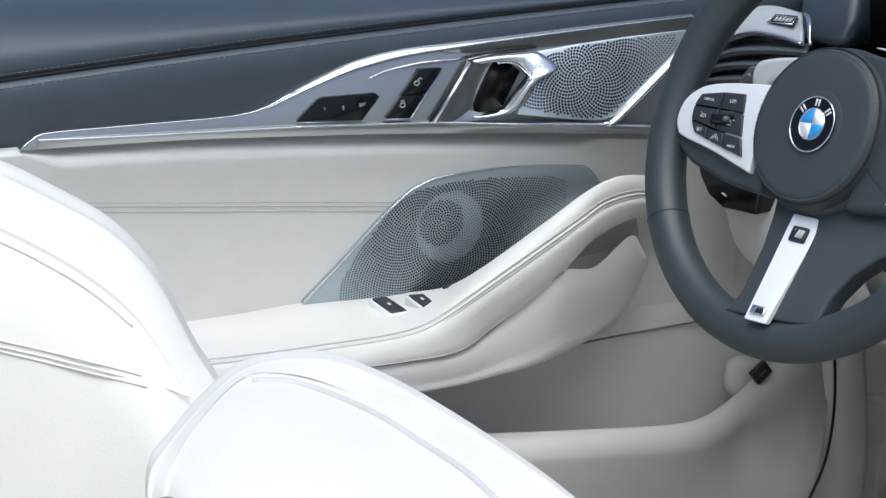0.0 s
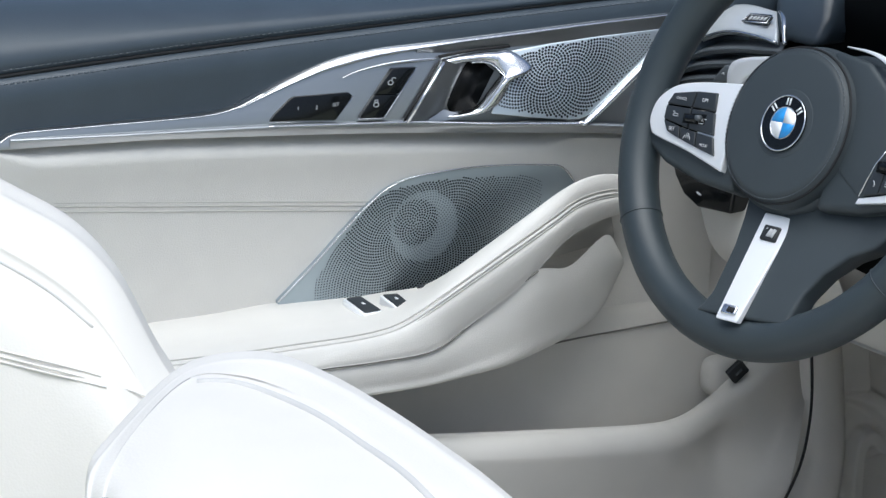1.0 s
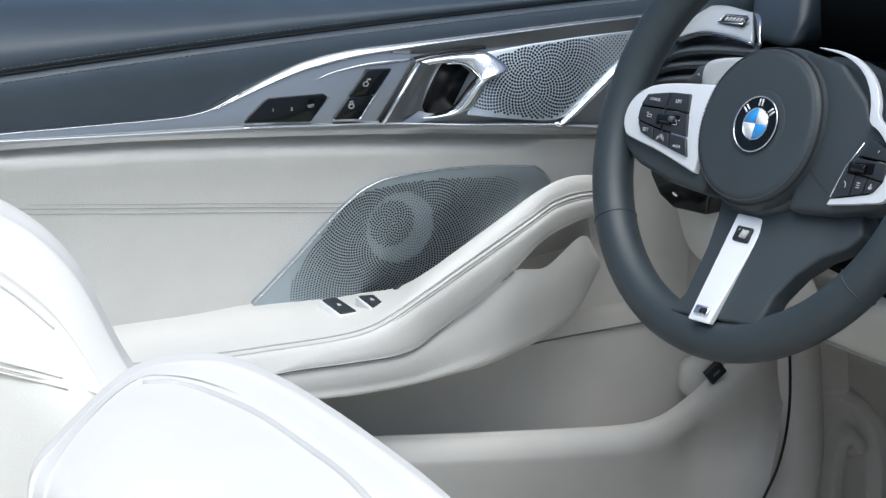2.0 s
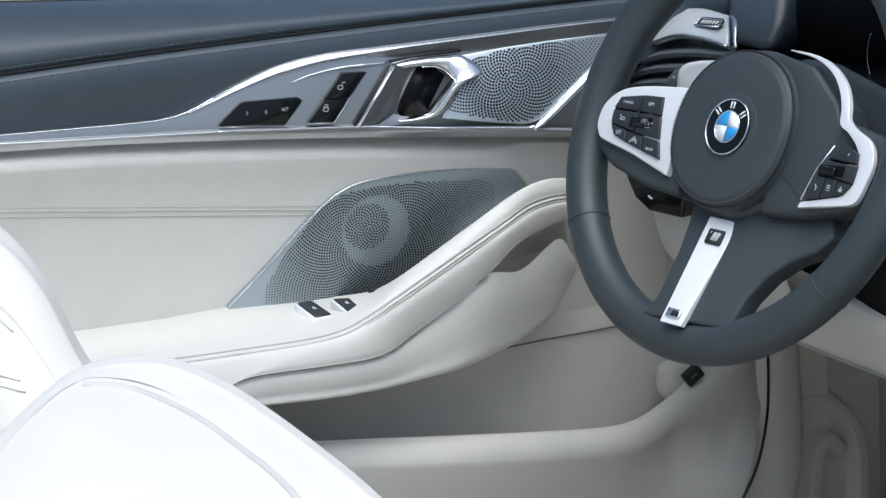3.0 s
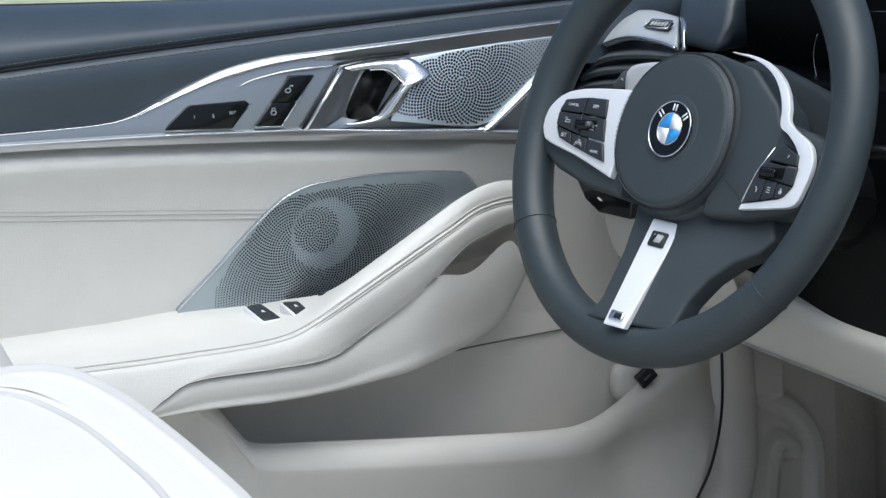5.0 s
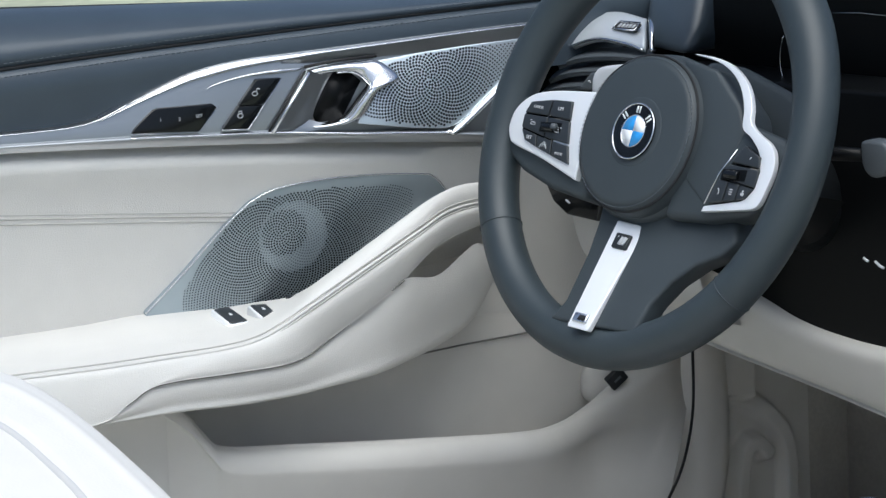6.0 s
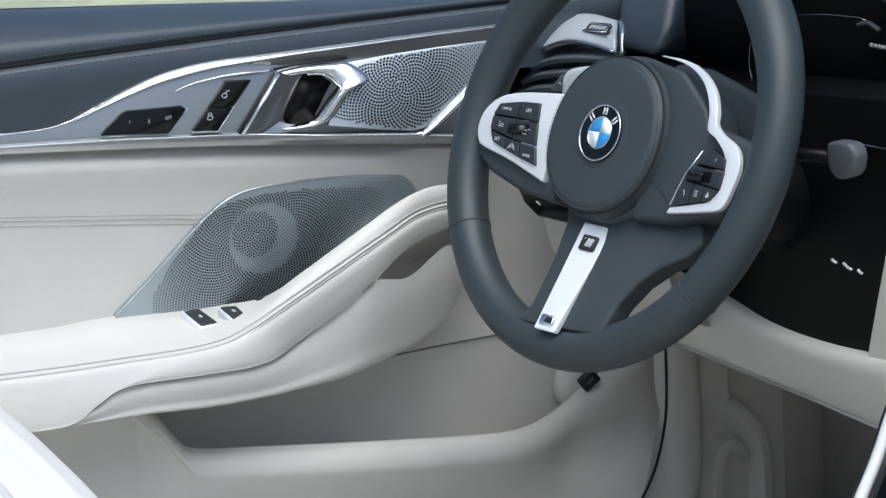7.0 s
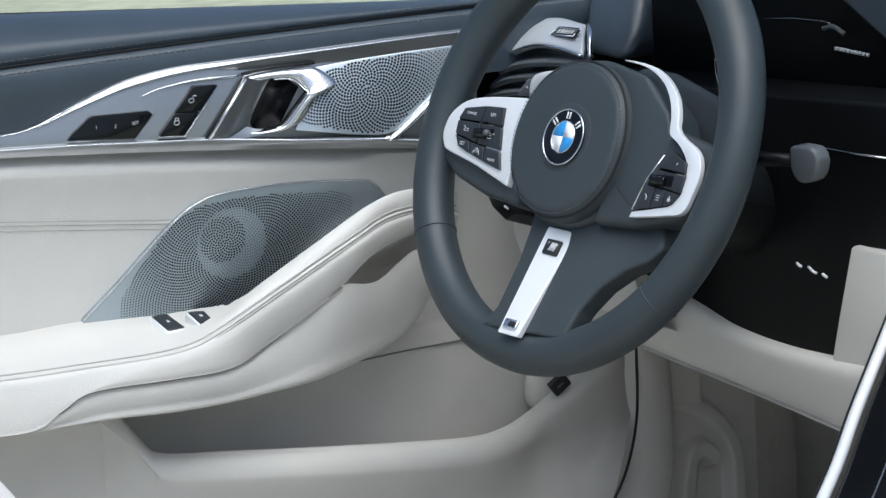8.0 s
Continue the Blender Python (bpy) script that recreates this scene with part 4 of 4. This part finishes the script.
lever = tagged(part("indicator_lever", bm, SLAT, None, bevel=0.002), "dark grey indicator lever beside the paddle", "column lever")
part("symbol", tube([(1.6415, 1.6200, 0.8145), (1.6415, 1.6180, 0.8155), (1.6415, 1.6172, 0.8135)], 0.0006, 5), PRINT, lever)
paddle = tagged(part("shift_paddle", loft([[(1.640, 1.6085, 0.800), (1.640, 1.6045, 0.822), (1.642, 1.5900, 0.8305), (1.65, 1.55, 0.8335)], [(1.640, 1.595, 0.798), (1.640, 1.588, 0.810), (1.645, 1.57, 0.818), (1.65, 1.55, 0.820)]], 16, 4), SILVER, None, solid=0.005), "silver-grey shift paddle behind the steering wheel", "shift paddle")
stalk = thing("wiper_stalk", Matrix(), "dark steering column stalk with a grey end", "column stalk")
part("arm", tube([(1.60, 1.37, 0.782), (1.61, 1.31, 0.784), (1.62, 1.270, 0.784)], (0.006, 0.006, 0.005), 12), DEEP, stalk)
PAD = [(1.2790, 0.7955), (1.2700, 0.7975), (1.2560, 0.7970), (1.2505, 0.7925), (1.2487, 0.7860), (1.2505, 0.7770), (1.2552, 0.7710), (1.2630, 0.7680), (1.2700, 0.7682), (1.2760, 0.7730), (1.2790, 0.7800)]
bm = prism(PAD, 1.612, 1.628)
for v in bm.verts:
    v.co = (v.co.y, v.co.x, v.co.z)
bmesh.ops.recalc_face_normals(bm, faces=bm.faces)
part("paddle_end", bm, SLAT, stalk, "grey rounded stalk end", bevel=0.004, angle=20)

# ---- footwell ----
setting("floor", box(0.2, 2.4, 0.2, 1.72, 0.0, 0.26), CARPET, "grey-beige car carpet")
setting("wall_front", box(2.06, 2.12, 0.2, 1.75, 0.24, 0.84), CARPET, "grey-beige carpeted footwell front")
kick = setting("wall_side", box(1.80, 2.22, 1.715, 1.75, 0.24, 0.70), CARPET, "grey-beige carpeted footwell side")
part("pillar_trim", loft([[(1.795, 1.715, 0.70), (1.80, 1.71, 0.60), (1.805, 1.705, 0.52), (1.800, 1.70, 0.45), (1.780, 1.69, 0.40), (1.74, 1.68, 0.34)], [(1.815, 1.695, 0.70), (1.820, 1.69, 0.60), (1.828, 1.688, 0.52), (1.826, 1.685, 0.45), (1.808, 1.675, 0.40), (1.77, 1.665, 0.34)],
                          [(1.845, 1.695, 0.70), (1.850, 1.69, 0.60), (1.856, 1.688, 0.52), (1.856, 1.685, 0.45), (1.842, 1.675, 0.40), (1.81, 1.665, 0.34)], [(1.862, 1.705, 0.70), (1.866, 1.70, 0.60), (1.872, 1.698, 0.52), (1.872, 1.695, 0.45), (1.858, 1.685, 0.40), (1.826, 1.675, 0.34)]], 40, 5), LIT_IVORY, kick, "ivory pillar trim beside the door")
ARCH = [(1.890, 0.468), (1.912, 0.458), (1.934, 0.442), (1.954, 0.418), (1.962, 0.392), (1.962, 0.350), (1.955, 0.24)]
RIB = [(1.930, 0.403), (1.922, 0.4110), (1.912, 0.4150), (1.902, 0.4110), (1.897, 0.396), (1.893, 0.370), (1.884, 0.24)]


def off_line(x, z, line):
    """How far (x, z) lies from a polyline."""
    p = np.array((x, z))
    a, b = line[:-1], line[1:]
    k = np.clip(((p - a) * (b - a)).sum(1) / ((b - a) ** 2).sum(1), 0, 1)[:, None]
    return float(np.linalg.norm(a + k * (b - a) - p, axis=1).min())


def step(v, a, b):
    k = min(1.0, max(0.0, (v - a) / (b - a)))
    return k * k * (3 - 2 * k)


def kick_relief(x, z):
    """Height of the moulding over the kick panel."""
    h = 0.014 * (1 - step(off_line(x, z, arch), 0.006, 0.0135)) * step(0.475 - z, 0, 0.03)
    h = max(h, 0.015 * (1 - step(off_line(x, z, rib), 0.006, 0.0130)))
    return max(h, 0.013 * step(z, 0.462 - 0.15 * (x - 1.88), 0.469 - 0.15 * (x - 1.88)) * (1 - step(x, 1.912, 1.926)))


arch, rib = even(ARCH, 24), even(RIB, 24)
rows = [[(x, 1.712 - kick_relief(x, z), z) for x in np.linspace(1.850, 2.00, 90)] for z in np.linspace(0.26, 0.60, 150)]
part("kick_panel", grid(rows), LIT_IVORY, kick, "moulded ivory kick panel with raised ribs")

# ---- centre console ----
console = thing("centre_console", Matrix(), "gloss black centre console with a chrome side edge", "console")
EDGE = [(1.80, 1.300, 0.726), (1.73, 1.270, 0.686), (1.684, 1.249, 0.660), (1.590, 1.206, 0.608), (1.515, 1.166, 0.574), (1.40, 1.110, 0.535), (1.20, 1.02, 0.50)]
e = even(EDGE, 50) + np.array((0.003, -0.009, 0.0))
part("chrome_edge", tube(e, 0.0046, 10), SILVER, console, "bright chrome strip")
# Black strip stands for the shaded ivory next to the chrome.
part("grey_edge", tube(e + np.array((-0.002, 0.0045, -0.003)), 0.0032, 8), BLACK, console, "dark strip for the shade beside the chrome")
part("console_top", grid([[tuple(p + np.array(o)) for p in e] for o in ((0.004, -0.006, -0.003), (0.010, -0.016, 0.0), (0.03, -0.06, 0.0), (0.10, -0.25, 0.0), (0.12, -0.30, -0.03), (0.12, -0.30, -0.3))]), PIANO, console, "gloss black console top")
part("top_line", tube(e + np.array((0.020, -0.030, 0.002)), 0.0009, 6), SATIN, console)
part("console_side", grid([[tuple(p + np.array(o)) for p in e] for o in ((-0.002, 0.006, -0.003), (-0.004, 0.008, -0.06))] + [[(p[0], p[1] + 0.012, 0.25) for p in e]]), IVORY, console, "ivory console side")
knob = thing("selector_knob", Matrix(), "cut crystal selector knob on the console", "selector")
rows = []
for r, z in ((0.022, 0.535), (0.024, 0.57), (0.023, 0.582), (0.017, 0.5905), (0.009, 0.5945), (0.0005, 0.595)):
    rows.append([(1.406 + r * math.cos(a), 1.090 + r * math.sin(a), z) for a in np.linspace(0, 2 * math.pi, 13)])
CRYSTAL = material("cut crystal", (0.20, 0.23, 0.34), 0.06, metal=0.6, vary=0.05)
k = part("crystal", grid(rows), CRYSTAL, knob, "faceted crystal top")
k.data.shade_flat()
part("collar", tube([(1.406 + 0.0245 * math.cos(a), 1.09 + 0.0245 * math.sin(a), 0.586) for a in np.linspace(0, 2 * math.pi, 25)[:-1]], 0.0015, 6, closed=True), SATIN, knob)
part("stem", tube([(1.406, 1.09, 0.535), (1.406, 1.09, 0.44)], 0.02, 12), BLACK, knob)

# ---- seats ----
driver = thing("driver_seat", Matrix(), "ivory leather driver's seat with double-stitched backrest", "car seat", "front seats")
RIDGE = [(0.64, 1.44, 0.920), (0.674, 1.403, 0.913), (0.717, 1.365, 0.898), (0.746, 1.338, 0.883), (0.768, 1.316, 0.867), (0.791, 1.293, 0.847), (0.804, 1.270, 0.821), (0.807, 1.238, 0.783), (0.808, 1.22, 0.766), (0.809, 1.199, 0.740), (0.805, 1.171, 0.690), (0.79, 1.14, 0.60)]
CREASE_L = [(0.62, 1.395, 0.890), (0.650, 1.362, 0.881), (0.693, 1.325, 0.867), (0.720, 1.299, 0.852), (0.742, 1.277, 0.835), (0.757, 1.261, 0.820), (0.768, 1.242, 0.803), (0.774, 1.225, 0.784), (0.777, 1.210, 0.764), (0.778, 1.194, 0.738), (0.776, 1.166, 0.690), (0.764, 1.136, 0.60)]
cr = np.array(CREASE_L)
MID = cr + (-0.024, -0.023, -0.048)
LOW = MID * (1, 1, 0) + np.c_[np.full(12, -0.014), np.full(12, -0.018), np.linspace(0.60, 0.47, 12)]
r = np.array(RIDGE)
behind = r + (0.028, 0.042, -0.012)
far = r * (1, 1, 0) + (0.10, 0.10, 0) + np.c_[np.zeros(12), np.zeros(12), r[:, 2] * 0.8]
ease = np.interp(np.arange(12), (6, 10), (1.0, 0.0))[:, None]
lip1 = r * 0.75 + cr * 0.25 + ease * (-0.003, -0.005, 0.006)
lip2 = r * 0.2 + cr * 0.8 + ease * (-0.003, -0.003, 0.005)
foot = LOW * (1, 1, 0) + (0.03, 0.02, 0.26)
part("backrest", loft([far, behind, r, lip1, lip2, CREASE_L, MID, LOW, foot], 80, 5), LIT_LEATHER, driver, "ivory leather backrest with a side bolster")
part("crease", tube(even(np.array(CREASE_L[:7]) + (0, 0, 0.0004), 60), 0.0009, 6), CREASE_GREY, driver, "bolster seam with its soft shade drawn grey")
STITCHES = [[(0.6868, 1.2848, 0.8085), (0.7006, 1.2723, 0.8031), (0.7241, 1.2524, 0.7945), (0.7467, 1.2312, 0.7857), (0.7583, 1.2211, 0.7806)],
            [(0.6864, 1.2844, 0.8055), (0.7000, 1.2717, 0.7998), (0.7234, 1.2517, 0.7912), (0.7455, 1.2297, 0.7826), (0.7721, 1.2148, 0.7709), (0.7798, 1.2072, 0.7665)],
            [(0.6860, 1.2842, 0.8030), (0.6996, 1.2715, 0.7973), (0.7228, 1.2512, 0.7885), (0.7450, 1.2292, 0.7802), (0.7585, 1.2164, 0.7749)]]
for line in STITCHES:
    part("stitching", tube(even(line, 60) + np.array((-0.0003, -0.0006, 0.0002)), 0.0007, 6), LIT_LEATHER, driver)
part("cushion", box(0.72, 1.30, 1.16, 1.66, 0.26, 0.44), LIT_LEATHER, driver, "ivory seat cushion", bevel=0.05)

passenger = thing("passenger_seat", Matrix(), "ivory leather passenger seat tilted forward beside the console", "car seat", "front seats")
RIDGE = [(0.494, 0.798, 0.835), (0.507, 0.817, 0.856), (0.537, 0.847, 0.859), (0.580, 0.879, 0.865), (0.609, 0.896, 0.867), (0.624, 0.884, 0.870), (0.633, 0.864, 0.870), (0.632, 0.825, 0.867), (0.623, 0.779, 0.864), (0.613, 0.734, 0.860), (0.603, 0.688, 0.854), (0.590, 0.620, 0.838)]
SEAM_P = [(0.488, 0.777, 0.835), (0.500, 0.791, 0.856), (0.525, 0.818, 0.863), (0.562, 0.848, 0.8685), (0.590, 0.866, 0.8695), (0.600, 0.858, 0.869), (0.605, 0.839, 0.867), (0.600, 0.798, 0.866), (0.592, 0.758, 0.863), (0.582, 0.721, 0.8615), (0.572, 0.688, 0.857), (0.558, 0.630, 0.842)]
MID = [(0.474, 0.747, 0.835), (0.483, 0.752, 0.857), (0.497, 0.761, 0.864), (0.518, 0.773, 0.869), (0.532, 0.775, 0.870), (0.540, 0.770, 0.869), (0.545, 0.756, 0.868), (0.545, 0.731, 0.866), (0.540, 0.702, 0.864), (0.535, 0.678, 0.860), (0.529, 0.656, 0.856), (0.515, 0.615, 0.842)]
LOW = [(0.450, 0.687, 0.82), (0.454, 0.685, 0.840), (0.457, 0.684, 0.845), (0.464, 0.683, 0.846), (0.470, 0.680, 0.846), (0.476, 0.675, 0.846), (0.480, 0.667, 0.846), (0.481, 0.653, 0.845), (0.482, 0.639, 0.845), (0.481, 0.626, 0.842), (0.480, 0.612, 0.838), (0.470, 0.590, 0.825)]
r, sm = np.array(RIDGE), np.array(SEAM_P)
MID = np.array(MID) - (0, 0, 0.004)
roll = np.array(LOW) + (-0.022, -0.034, -0.010)
behind = r + (0.022, 0.034, -0.014)
far = r * (1, 1, 0) + (0.04, 0.05, 0) + np.c_[np.zeros(12), np.zeros(12), r[:, 2] - 0.10]
base = r * (1, 1, 0) + (0.05, 0.02, 0.26)
lip1 = r * 0.7 + sm * 0.3 + (0, 0, 0.0008)
lip2 = r * 0.25 + sm * 0.75 + (0, 0, 0.0008)
foot = roll * (1, 1, 0) + (0.02, 0.03, 0.26)
part("backrest", loft([base, far, behind, r, lip1, lip2, sm, MID, LOW, roll, roll + (-0.005, -0.008, -0.03), foot], 80, 5), LIT_LEATHER, passenger, "ivory leather backrest with a rounded bolster")
part("seam", tube(even(sm[4:] + (0, 0, -0.0005), 70), 0.0018, 8), CREASE_GREY, passenger, "bolster seam with its soft shade drawn grey")
part("belt_guide", box(0.490, 0.499, 0.778, 0.790, 0.846, 0.8580), CREASE, passenger, "small grey belt guide", bevel=0.003)
part("cushion", box(0.66, 1.24, 0.42, 0.92, 0.26, 0.44), LIT_LEATHER, passenger, "ivory seat cushion", bevel=0.05)
